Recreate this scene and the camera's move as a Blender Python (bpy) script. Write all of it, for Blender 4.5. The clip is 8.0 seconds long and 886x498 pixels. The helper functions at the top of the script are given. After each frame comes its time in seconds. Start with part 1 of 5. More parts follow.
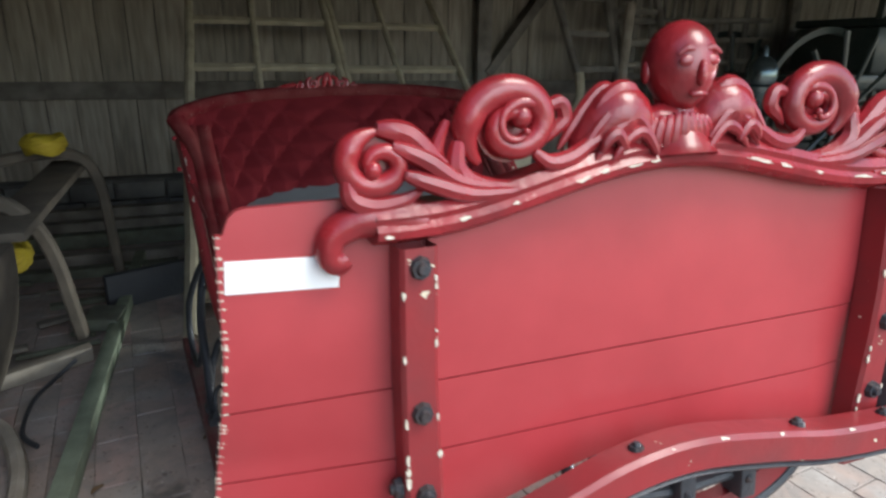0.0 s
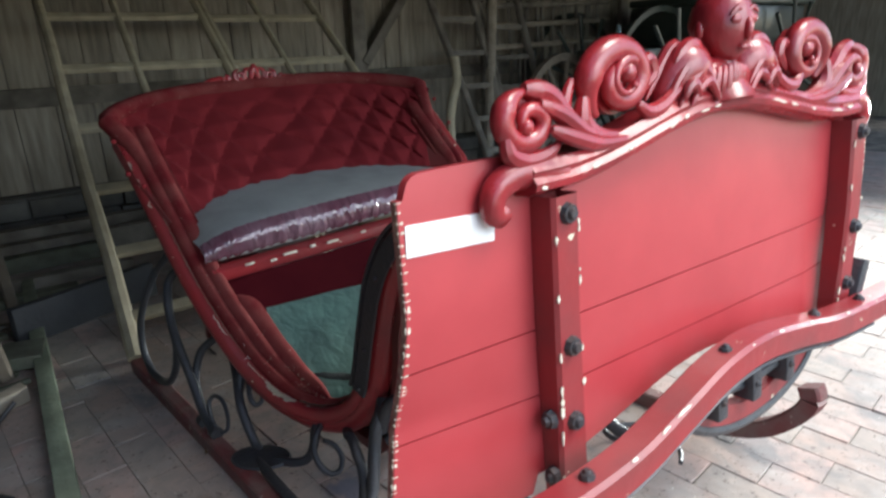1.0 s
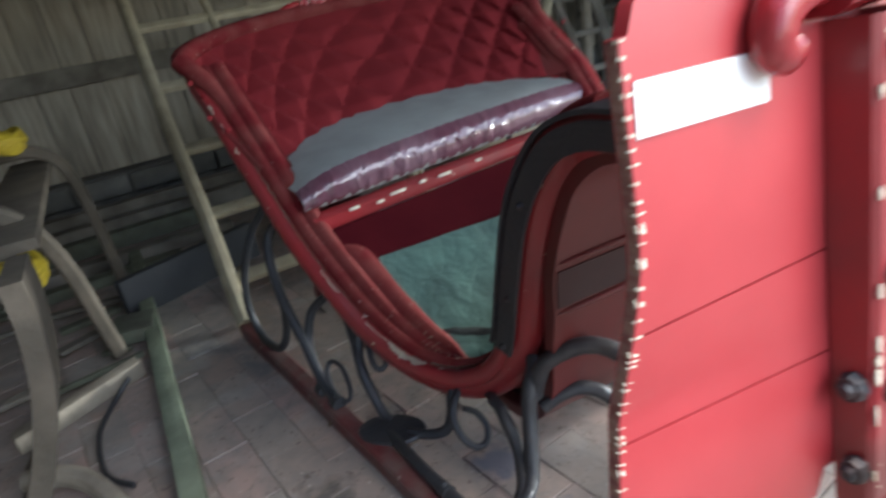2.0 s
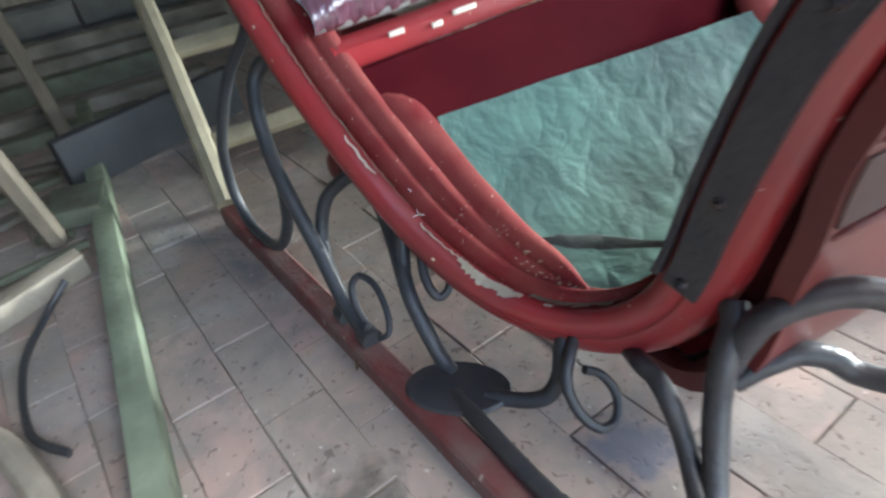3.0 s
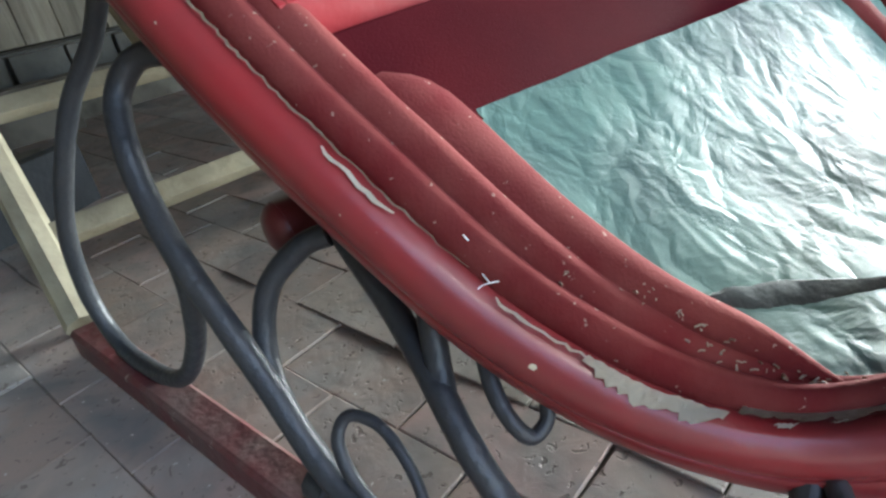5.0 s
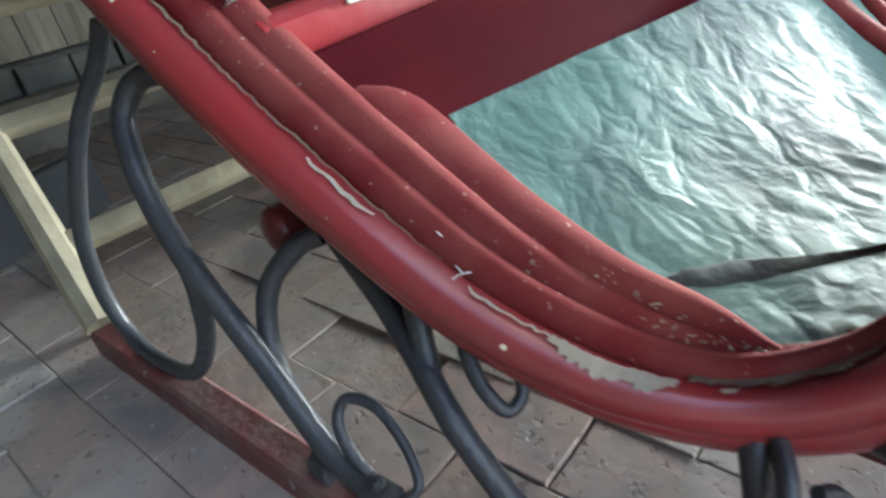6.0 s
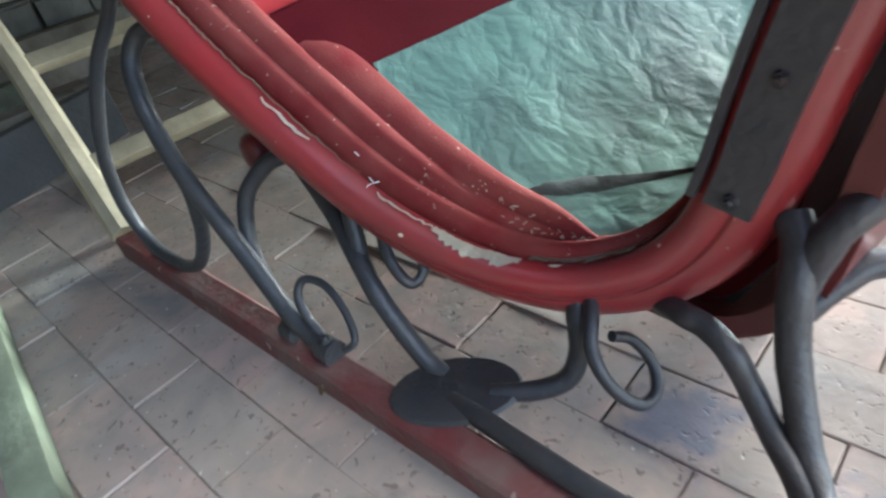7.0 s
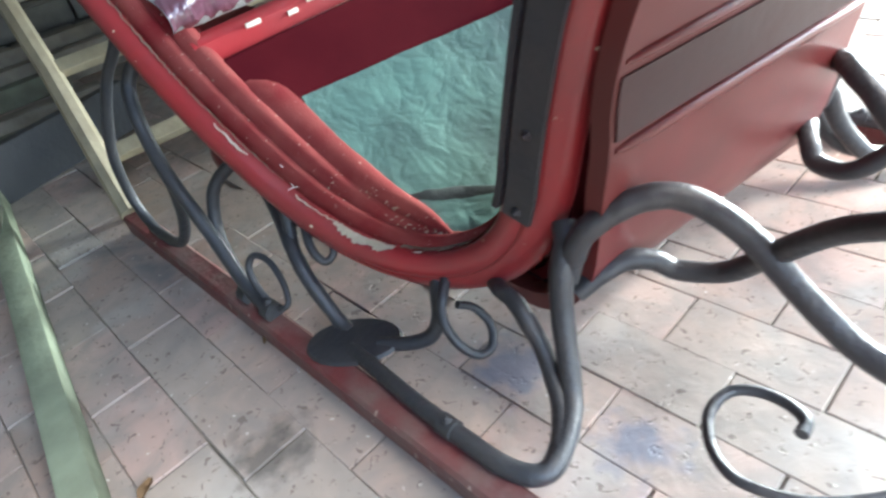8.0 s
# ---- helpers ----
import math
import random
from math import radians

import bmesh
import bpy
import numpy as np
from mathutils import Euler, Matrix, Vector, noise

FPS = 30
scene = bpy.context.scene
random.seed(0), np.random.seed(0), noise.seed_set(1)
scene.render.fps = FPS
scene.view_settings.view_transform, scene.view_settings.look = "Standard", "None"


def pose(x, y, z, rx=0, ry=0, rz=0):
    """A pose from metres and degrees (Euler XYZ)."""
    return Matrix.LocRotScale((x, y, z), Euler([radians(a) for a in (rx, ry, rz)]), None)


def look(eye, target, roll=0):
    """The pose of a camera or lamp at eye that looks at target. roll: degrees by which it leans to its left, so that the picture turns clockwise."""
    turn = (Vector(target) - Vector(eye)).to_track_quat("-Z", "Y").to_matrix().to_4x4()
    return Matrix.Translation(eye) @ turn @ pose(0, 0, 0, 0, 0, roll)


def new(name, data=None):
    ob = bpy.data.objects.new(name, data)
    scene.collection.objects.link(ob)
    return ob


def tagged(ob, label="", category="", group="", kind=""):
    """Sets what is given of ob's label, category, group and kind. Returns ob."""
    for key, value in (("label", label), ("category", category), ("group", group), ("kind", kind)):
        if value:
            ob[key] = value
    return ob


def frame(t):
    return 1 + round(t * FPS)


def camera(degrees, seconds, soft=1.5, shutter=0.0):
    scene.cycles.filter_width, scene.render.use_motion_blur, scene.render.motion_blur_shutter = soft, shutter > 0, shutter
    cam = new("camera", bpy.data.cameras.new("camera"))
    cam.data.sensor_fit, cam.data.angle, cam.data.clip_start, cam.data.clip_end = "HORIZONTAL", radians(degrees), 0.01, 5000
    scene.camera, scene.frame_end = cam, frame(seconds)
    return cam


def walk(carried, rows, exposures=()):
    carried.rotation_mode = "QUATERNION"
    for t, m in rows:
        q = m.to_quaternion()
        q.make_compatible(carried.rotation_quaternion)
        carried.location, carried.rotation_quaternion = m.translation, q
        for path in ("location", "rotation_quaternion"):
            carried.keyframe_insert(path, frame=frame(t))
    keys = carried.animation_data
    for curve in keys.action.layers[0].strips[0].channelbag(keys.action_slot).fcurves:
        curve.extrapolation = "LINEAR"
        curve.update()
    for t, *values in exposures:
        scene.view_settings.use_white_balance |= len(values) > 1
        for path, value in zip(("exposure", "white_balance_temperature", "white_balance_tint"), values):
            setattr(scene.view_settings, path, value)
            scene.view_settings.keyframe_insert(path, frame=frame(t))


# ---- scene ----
cam = camera(72.0, 8.0, 2.5, 0.4)
PATH = [
    (0, (-0.568, -0.869, 1.173), (0.139, 0.901, 0.568), 0.7),
    (0.5, (-0.783, -0.81, 1.227), (0.123, 0.866, 0.62), 0.2),
    (1, (-0.978, -0.735, 1.143), (0.147, 0.793, 0.511), -2.0),
    (1.5, (-0.992, -0.602, 1.072), (0.102, 0.934, 0.405), -4.7),
    (2, (-0.913, -0.418, 1.003), (-0.08, 1.23, 0.236), -10.4),
    (2.2, (-0.891, -0.362, 0.979), (-0.193, 1.318, 0.147), -11.6),
    (3.3, (-0.799, 0.325, 0.712), (-0.027, 1.702, -0.516), -8.2),
    (3.5, (-0.789, 0.395, 0.662), (0.055, 1.709, -0.586), -7.2),
    (4, (-0.763, 0.554, 0.551), (0.222, 1.756, -0.709), -6.2),
    (4.5, (-0.748, 0.608, 0.556), (0.286, 1.884, -0.586), -8.8),
    (4.7, (-0.761, 0.591, 0.547), (0.349, 1.957, -0.403), -8.9),
    (5.8, (-0.796, 0.587, 0.622), (0.326, 1.875, -0.418), -12.1),
    (6, (-0.789, 0.535, 0.587), (0.292, 1.897, -0.402), -12.3),
    (6.5, (-0.804, 0.44, 0.616), (0.202, 1.777, -0.48), -13.9),
    (7, (-0.822, 0.306, 0.651), (0.103, 1.647, -0.51), -13.8),
    (7.5, (-0.833, 0.166, 0.703), (0.043, 1.517, -0.483), -14.1),
    (8, (-0.787, -0.002, 0.779), (0.046, 1.369, -0.415), -13.8),
]
walk(cam, [(t, look(eye, target, roll)) for t, eye, target, roll in PATH], ((0, 1.05, 6700, 10), (1.0, 1.4, 6700, 10), (2.2, 1.98, 6700, 10), (3.3, 3.05, 6550, 6), (6.0, 2.95, 6550, 6), (8.0, 3.15, 6550, 6)))

# ---- world and light ----
world = bpy.data.worlds.new("sky")
scene.world = world
world.use_nodes = True
wn = world.node_tree.nodes
sky = wn.new("ShaderNodeTexSky")
sky.sky_type = "NISHITA"
sky.sun_disc = False
sky.sun_elevation, sky.sun_rotation = radians(58), radians(135)
world.node_tree.links.new(sky.outputs[0], wn["Background"].inputs[0])
wn["Background"].inputs[1].default_value = 0.145
sun = new("sun", bpy.data.lights.new("sun", "SUN"))
sun.data.energy, sun.data.angle, sun.data.color = 1.2, radians(25), (1.0, 0.97, 0.93)
sun.matrix_world = look((4, -4, 9), (0, 0, 0))
# daylight that comes in through the open front and the open side of the shed
for nm, eye, aim, sx, sy, en, spread in (
    ("front_opening_light", (0.6, -2.1, 1.9), (0.1, 0.1, 0.2), 2.6, 1.4, 6, 75),
    ("side_opening_light", (4.6, 0.3, 0.62), (-0.6, 0.3, 0.0), 1.4, 0.7, 15, 42),
):
    lamp = new(nm, bpy.data.lights.new(nm, "AREA"))
    lamp.data.shape, lamp.data.size, lamp.data.size_y, lamp.data.energy = "RECTANGLE", sx, sy, en
    lamp.data.color, lamp.data.spread = (0.9, 0.97, 1.0), radians(spread)
    lamp.matrix_world = look(eye, aim)


# ---- materials ----
def mat(name, base, rough=0.6, metal=0.0, second=None, scale=8.0, mix=0.5, bump=0.2, bscale=60.0, stretch=None,
        coat=0.0, sheen=0.0, object_random=0.0, chips=None, chip_scale=30.0, chip_level=0.66, spec=0.5, coat_rough=0.1):
    m = bpy.data.materials.new(name)
    m.use_nodes = True
    nt = m.node_tree
    n, l = nt.nodes, nt.links
    bs = n["Principled BSDF"]
    bs.inputs["Roughness"].default_value = rough
    bs.inputs["Metallic"].default_value = metal
    bs.inputs["Coat Weight"].default_value = coat
    bs.inputs["Coat Roughness"].default_value = coat_rough
    bs.inputs["Sheen Weight"].default_value = sheen
    bs.inputs["Specular IOR Level"].default_value = spec
    tc = n.new("ShaderNodeTexCoord")
    mp = n.new("ShaderNodeMapping")
    l.new(tc.outputs["Object"], mp.inputs[0])
    if stretch:
        mp.inputs["Scale"].default_value = stretch
    big = n.new("ShaderNodeTexNoise")
    big.inputs["Scale"].default_value, big.inputs["Detail"].default_value = scale, 8
    l.new(mp.outputs[0], big.inputs[0])
    ramp = n.new("ShaderNodeMapRange")
    ramp.inputs[1].default_value, ramp.inputs[2].default_value = 0.35, 0.65
    l.new(big.outputs[0], ramp.inputs[0])
    mx = n.new("ShaderNodeMix")
    mx.data_type = "RGBA"
    sc = second or tuple(c * 0.7 for c in base)
    mx.inputs[6].default_value, mx.inputs[7].default_value = (*base, 1), (*sc, 1)
    fm = n.new("ShaderNodeMath")
    fm.operation, fm.inputs[1].default_value = "MULTIPLY", mix
    l.new(ramp.outputs[0], fm.inputs[0])
    l.new(fm.outputs[0], mx.inputs[0])
    col = mx.outputs[2]
    if object_random:
        oi = n.new("ShaderNodeObjectInfo")
        geo = n.new("ShaderNodeNewGeometry")
        ad = n.new("ShaderNodeMath")
        ad.operation = "ADD"
        l.new(oi.outputs["Random"], ad.inputs[0])
        l.new(geo.outputs["Random Per Island"], ad.inputs[1])
        fr = n.new("ShaderNodeMath")
        fr.operation = "FRACT"
        l.new(ad.outputs[0], fr.inputs[0])
        mr = n.new("ShaderNodeMapRange")
        mr.inputs[3].default_value, mr.inputs[4].default_value = 1 - object_random, 1 + object_random
        l.new(fr.outputs[0], mr.inputs[0])
        hs = n.new("ShaderNodeHueSaturation")
        l.new(mr.outputs[0], hs.inputs["Value"])
        l.new(col, hs.inputs["Color"])
        col = hs.outputs[0]
    fine = n.new("ShaderNodeTexNoise")
    fine.inputs["Scale"].default_value, fine.inputs["Detail"].default_value = bscale, 6
    l.new(mp.outputs[0], fine.inputs[0])
    if chips:
        cn = n.new("ShaderNodeTexNoise")
        cn.inputs["Scale"].default_value, cn.inputs["Detail"].default_value = chip_scale, 5
        l.new(tc.outputs["Object"], cn.inputs[0])
        cr = n.new("ShaderNodeMapRange")
        cr.inputs[1].default_value, cr.inputs[2].default_value = chip_level, chip_level + 0.015
        l.new(cn.outputs[0], cr.inputs[0])
        cm = n.new("ShaderNodeMix")
        cm.data_type = "RGBA"
        cm.inputs[7].default_value = (*chips, 1)
        l.new(cr.outputs[0], cm.inputs[0])
        l.new(col, cm.inputs[6])
        col = cm.outputs[2]
    l.new(col, bs.inputs["Base Color"])
    rr = n.new("ShaderNodeMapRange")
    rr.inputs[3].default_value, rr.inputs[4].default_value = max(rough - 0.12, 0.03), min(rough + 0.15, 1)
    l.new(big.outputs[0], rr.inputs[0])
    l.new(rr.outputs[0], bs.inputs["Roughness"])
    bp = n.new("ShaderNodeBump")
    bp.inputs["Strength"].default_value, bp.inputs["Distance"].default_value = bump, 0.01
    l.new(fine.outputs[0], bp.inputs["Height"])
    l.new(bp.outputs[0], bs.inputs["Normal"])
    return m


CREAM = (0.62, 0.56, 0.42)
RED = mat("red_lacquer", (0.42, 0.042, 0.05), 0.42, second=(0.32, 0.022, 0.028), scale=5, mix=0.7, bump=0.05, bscale=25, coat=0.55, coat_rough=0.3)
RED_WORN = mat("worn_red_lacquer", (0.27, 0.024, 0.028), 0.34, second=(0.18, 0.03, 0.032), scale=9, mix=0.8, bump=0.1, bscale=40,
               coat=0.2, chips=CREAM, chip_scale=38, chip_level=0.70)
RED_CARVED = mat("carved_red_lacquer", (0.32, 0.02, 0.026), 0.28, second=(0.17, 0.016, 0.02), scale=14, mix=0.8, bump=0.15, bscale=60,
                 coat=0.3, chips=(0.55, 0.42, 0.34), chip_scale=30, chip_level=0.735)
RED_DARK = mat("dull_red_paint", (0.15, 0.025, 0.026), 0.36, second=(0.11, 0.035, 0.032), scale=5, mix=0.8, bump=0.03, bscale=20, chips=(0.4, 0.3, 0.24),
               chip_scale=26, chip_level=0.74)
VELVET = mat("red_velvet", (0.115, 0.011, 0.014), 0.95, second=(0.17, 0.045, 0.04), scale=11, mix=0.85, bump=0.12, bscale=260, spec=0.08, chips=(0.27, 0.17, 0.14), chip_scale=120, chip_level=0.685)
HOLLOW_SHADE = mat("maroon_hollow_shade", (0.03, 0.008, 0.009), 0.5, second=(0.05, 0.016, 0.016), scale=9, mix=0.8, bump=0.08, bscale=40)
# one plush in two tones: lighter for the lit back, darker for shaded parts
VELVET_BACK = mat("red_plush", (0.19, 0.018, 0.022), 0.92, second=(0.13, 0.012, 0.016), scale=8, mix=0.7, bump=0.08, bscale=300, spec=0.15)
VELVET_SHADED = mat("shaded_red_plush", (0.05, 0.004, 0.007), 0.92, second=(0.07, 0.007, 0.010), scale=8, mix=0.7, bump=0.1, bscale=400, spec=0.03)
IRON = mat("black_iron", (0.042, 0.047, 0.055), 0.42, metal=0.2, second=(0.06, 0.06, 0.062), scale=18, mix=0.7, bump=0.25, bscale=90)
BOLT = mat("dark_bolt_iron", (0.03, 0.04, 0.05), 0.5, metal=0.3, second=(0.09, 0.05, 0.035), scale=60, mix=0.5, bump=0.3, bscale=120)
SAND = mat("joint_sand", (0.075, 0.068, 0.06), 0.95, second=(0.42, 0.38, 0.31), scale=7, bump=0.6, bscale=120)
EARTH = mat("outside_ground", (0.22, 0.2, 0.16), 0.95, second=(0.12, 0.14, 0.07), scale=1.2, bump=0.6, bscale=20)
PLANK = mat("weathered_boards", (0.37, 0.33, 0.265), 0.85, second=(0.21, 0.185, 0.15), scale=5, mix=0.9, bump=0.4, bscale=30, stretch=(6, 6, 0.6), object_random=0.2)
TIMBER = mat("old_grey_timber", (0.22, 0.2, 0.17), 0.85, second=(0.09, 0.08, 0.065), scale=6, mix=0.9, bump=0.4, bscale=30)
PALE = mat("pale_ladder_wood", (0.46, 0.41, 0.29), 0.75, second=(0.32, 0.28, 0.2), scale=10, mix=0.8, bump=0.25, bscale=50)
GREY_WOOD = mat("brown_grey_wood", (0.15, 0.125, 0.095), 0.8, second=(0.09, 0.078, 0.06), scale=9, mix=0.8, bump=0.3, bscale=60)
GREEN_WOOD = mat("faded_green_paint", (0.2, 0.24, 0.17), 0.75, second=(0.13, 0.15, 0.105), scale=12, mix=0.8, bump=0.3, bscale=50)
GREY_FELT = mat("grey_cushion_cloth", (0.26, 0.28, 0.27), 0.75, second=(0.2, 0.21, 0.205), scale=10, mix=0.7, bump=0.2, bscale=150)
WHITE = mat("white_paper", (0.88, 0.88, 0.86), 0.7, second=(0.84, 0.84, 0.82), scale=6, bump=0.02)
CHIP = mat("bare_cream_primer", (0.66, 0.63, 0.52), 0.7, second=(0.55, 0.52, 0.41), scale=40, mix=0.7, bump=0.3, bscale=150)
YELLOW = mat("yellow_rope", (0.55, 0.42, 0.03), 0.6, second=(0.42, 0.3, 0.03), scale=20, mix=0.7, bump=0.4, bscale=90)
STONE = mat("rubble_stone", (0.16, 0.155, 0.14), 0.9, second=(0.09, 0.09, 0.085), scale=6, mix=0.9, bump=0.5, bscale=30, object_random=0.2)
DARK_GREEN = mat("dark_green_carriage_paint", (0.02, 0.035, 0.03), 0.35, second=(0.05, 0.06, 0.05), scale=8, mix=0.7, bump=0.1, coat=0.2)
GREEN_WOOD_DARK = mat("dull_green_grey_wood", (0.13, 0.145, 0.105), 0.85, second=(0.08, 0.08, 0.06), scale=10, mix=0.9, bump=0.35, bscale=50)
PALE_GREY = mat("bare_grey_wood", (0.34, 0.3, 0.24), 0.8, second=(0.22, 0.19, 0.15), scale=12, mix=0.8, bump=0.3, bscale=60)
SLATE = mat("dark_slate", (0.03, 0.033, 0.038), 0.9, second=(0.05, 0.052, 0.055), scale=7, mix=0.8, bump=0.3, bscale=50)
TIN = mat("greenish_tin", (0.22, 0.28, 0.28), 0.25, metal=0.85, second=(0.12, 0.16, 0.16), scale=6, mix=0.8, bump=0.05)
DUSTY = mat("dusty_groove", (0.25, 0.19, 0.14), 0.9, second=(0.3, 0.25, 0.19), scale=40, mix=0.8, bump=0.3, bscale=150)
EDGE = mat("rubbed_board_edge", (0.2, 0.07, 0.06), 0.8, second=(0.32, 0.2, 0.15), scale=9, mix=0.8, bump=0.5, bscale=40, stretch=(1, 1, 9))
FOLD_SHADE = mat("fold_shade_grey", (0.02, 0.026, 0.024), 0.9, second=(0.035, 0.045, 0.042), scale=30, mix=0.8, bump=0.2, bscale=60)
RUNNER = mat("scuffed_runner_paint", (0.14, 0.035, 0.036), 0.6, second=(0.15, 0.10, 0.09), scale=14, mix=0.9, bump=0.3, bscale=70, chips=(0.34, 0.27, 0.24), chip_scale=30, chip_level=0.68)
LEAF = mat("dry_leaf", (0.16, 0.10, 0.05), 0.8, second=(0.1, 0.06, 0.03), scale=40, mix=0.8, bump=0.2, bscale=100)
ROOF_WOOD = mat("dark_roof_boards", (0.09, 0.08, 0.07), 0.9, second=(0.05, 0.045, 0.04), scale=4, bump=0.3)


def brick_material():
    """Worn paving brick: pinkish grey-brown, each of its own tint, with nicks, pits and damp stains across the floor."""
    m = bpy.data.materials.new("paving_brick")
    m.use_nodes = True
    nt = m.node_tree
    n, l = nt.nodes, nt.links
    bs = n["Principled BSDF"]
    geo = n.new("ShaderNodeNewGeometry")
    pos = geo.outputs["Position"]

    def noise_tex(scale, detail, lo, hi, distort=0.0):
        t = n.new("ShaderNodeTexNoise")
        t.inputs["Scale"].default_value, t.inputs["Detail"].default_value, t.inputs["Distortion"].default_value = scale, detail, distort
        l.new(pos, t.inputs[0])
        r = n.new("ShaderNodeMapRange")
        r.inputs[1].default_value, r.inputs[2].default_value = lo, hi
        l.new(t.outputs[0], r.inputs[0])
        return r.outputs[0]

    def mix(fac, a, b, mode="MIX", k=1.0):
        x = n.new("ShaderNodeMix")
        x.data_type, x.blend_type = "RGBA", mode
        f = n.new("ShaderNodeMath")
        f.operation, f.inputs[1].default_value = "MULTIPLY", k
        l.new(fac, f.inputs[0])
        l.new(f.outputs[0], x.inputs[0])
        for sock, c in ((x.inputs[6], a), (x.inputs[7], b)):
            if isinstance(c, tuple):
                sock.default_value = (*c, 1)
            else:
                l.new(c, sock)
        return x.outputs[2]

    oi = n.new("ShaderNodeObjectInfo")
    ad = n.new("ShaderNodeMath")
    ad.operation = "ADD"
    l.new(oi.outputs["Random"], ad.inputs[0])
    l.new(geo.outputs["Random Per Island"], ad.inputs[1])
    fr = n.new("ShaderNodeMath")
    fr.operation = "FRACT"
    l.new(ad.outputs[0], fr.inputs[0])
    tint = n.new("ShaderNodeValToRGB")
    cr = tint.color_ramp
    cr.elements[0].color, cr.elements[1].color = (0.30, 0.228, 0.195, 1), (0.36, 0.30, 0.26, 1)
    for p, c in ((0.25, (0.36, 0.28, 0.24)), (0.5, (0.31, 0.27, 0.235)), (0.75, (0.40, 0.285, 0.25))):
        e = cr.elements.new(p)
        e.color = (*c, 1)
    l.new(fr.outputs[0], tint.inputs[0])
    col = mix(noise_tex(14, 8, 0.38, 0.66, 0.6), tint.outputs[0], (0.23, 0.215, 0.2), k=0.75)
    col = mix(noise_tex(5, 5, 0.52, 0.68), col, (0.38, 0.36, 0.335), k=0.6)
    col = mix(noise_tex(2.3, 6, 0.60, 0.68, 0.8), col, (0.14, 0.14, 0.145), k=0.7)
    col = mix(noise_tex(70, 3, 0.70, 0.73), col, (0.56, 0.51, 0.45), k=0.95)
    pit = noise_tex(60, 2, 0.635, 0.69, 1.2)
    col = mix(pit, col, (0.13, 0.10, 0.09), k=0.7)
    # old spills with ragged edges: two bluish ones and a damp one
    for x, y, size, tone in ((-0.375, 0.54, 0.085, (0.13, 0.14, 0.185)), (-0.37, 0.31, 0.075, (0.16, 0.175, 0.23)), (-0.75, 0.715, 0.08, (0.095, 0.088, 0.08))):
        d = n.new("ShaderNodeVectorMath")
        d.operation, d.inputs[1].default_value = "DISTANCE", (x, y, 0)
        l.new(pos, d.inputs[0])
        w = n.new("ShaderNodeMath")
        w.operation, w.inputs[1].default_value = "MULTIPLY_ADD", 0.07
        l.new(noise_tex(22, 4, 0.3, 0.7), w.inputs[0])
        l.new(d.outputs["Value"], w.inputs[2])
        r = n.new("ShaderNodeMapRange")
        r.inputs[1].default_value, r.inputs[2].default_value = size + 0.03, size - 0.02
        l.new(w.outputs[0], r.inputs[0])
        col = mix(r.outputs[0], col, tone, k=0.8)
    l.new(col, bs.inputs["Base Color"])
    bs.inputs["Roughness"].default_value = 0.8
    bs.inputs["Specular IOR Level"].default_value = 0.35
    hs = n.new("ShaderNodeMath")
    hs.operation = "SUBTRACT"
    l.new(noise_tex(26, 8, 0.0, 1.0, 0.5), hs.inputs[0])
    l.new(pit, hs.inputs[1])
    bp = n.new("ShaderNodeBump")
    bp.inputs["Strength"].default_value, bp.inputs["Distance"].default_value = 0.36, 0.006
    l.new(hs.outputs[0], bp.inputs["Height"])
    l.new(bp.outputs[0], bs.inputs["Normal"])
    return m


BRICK = brick_material()


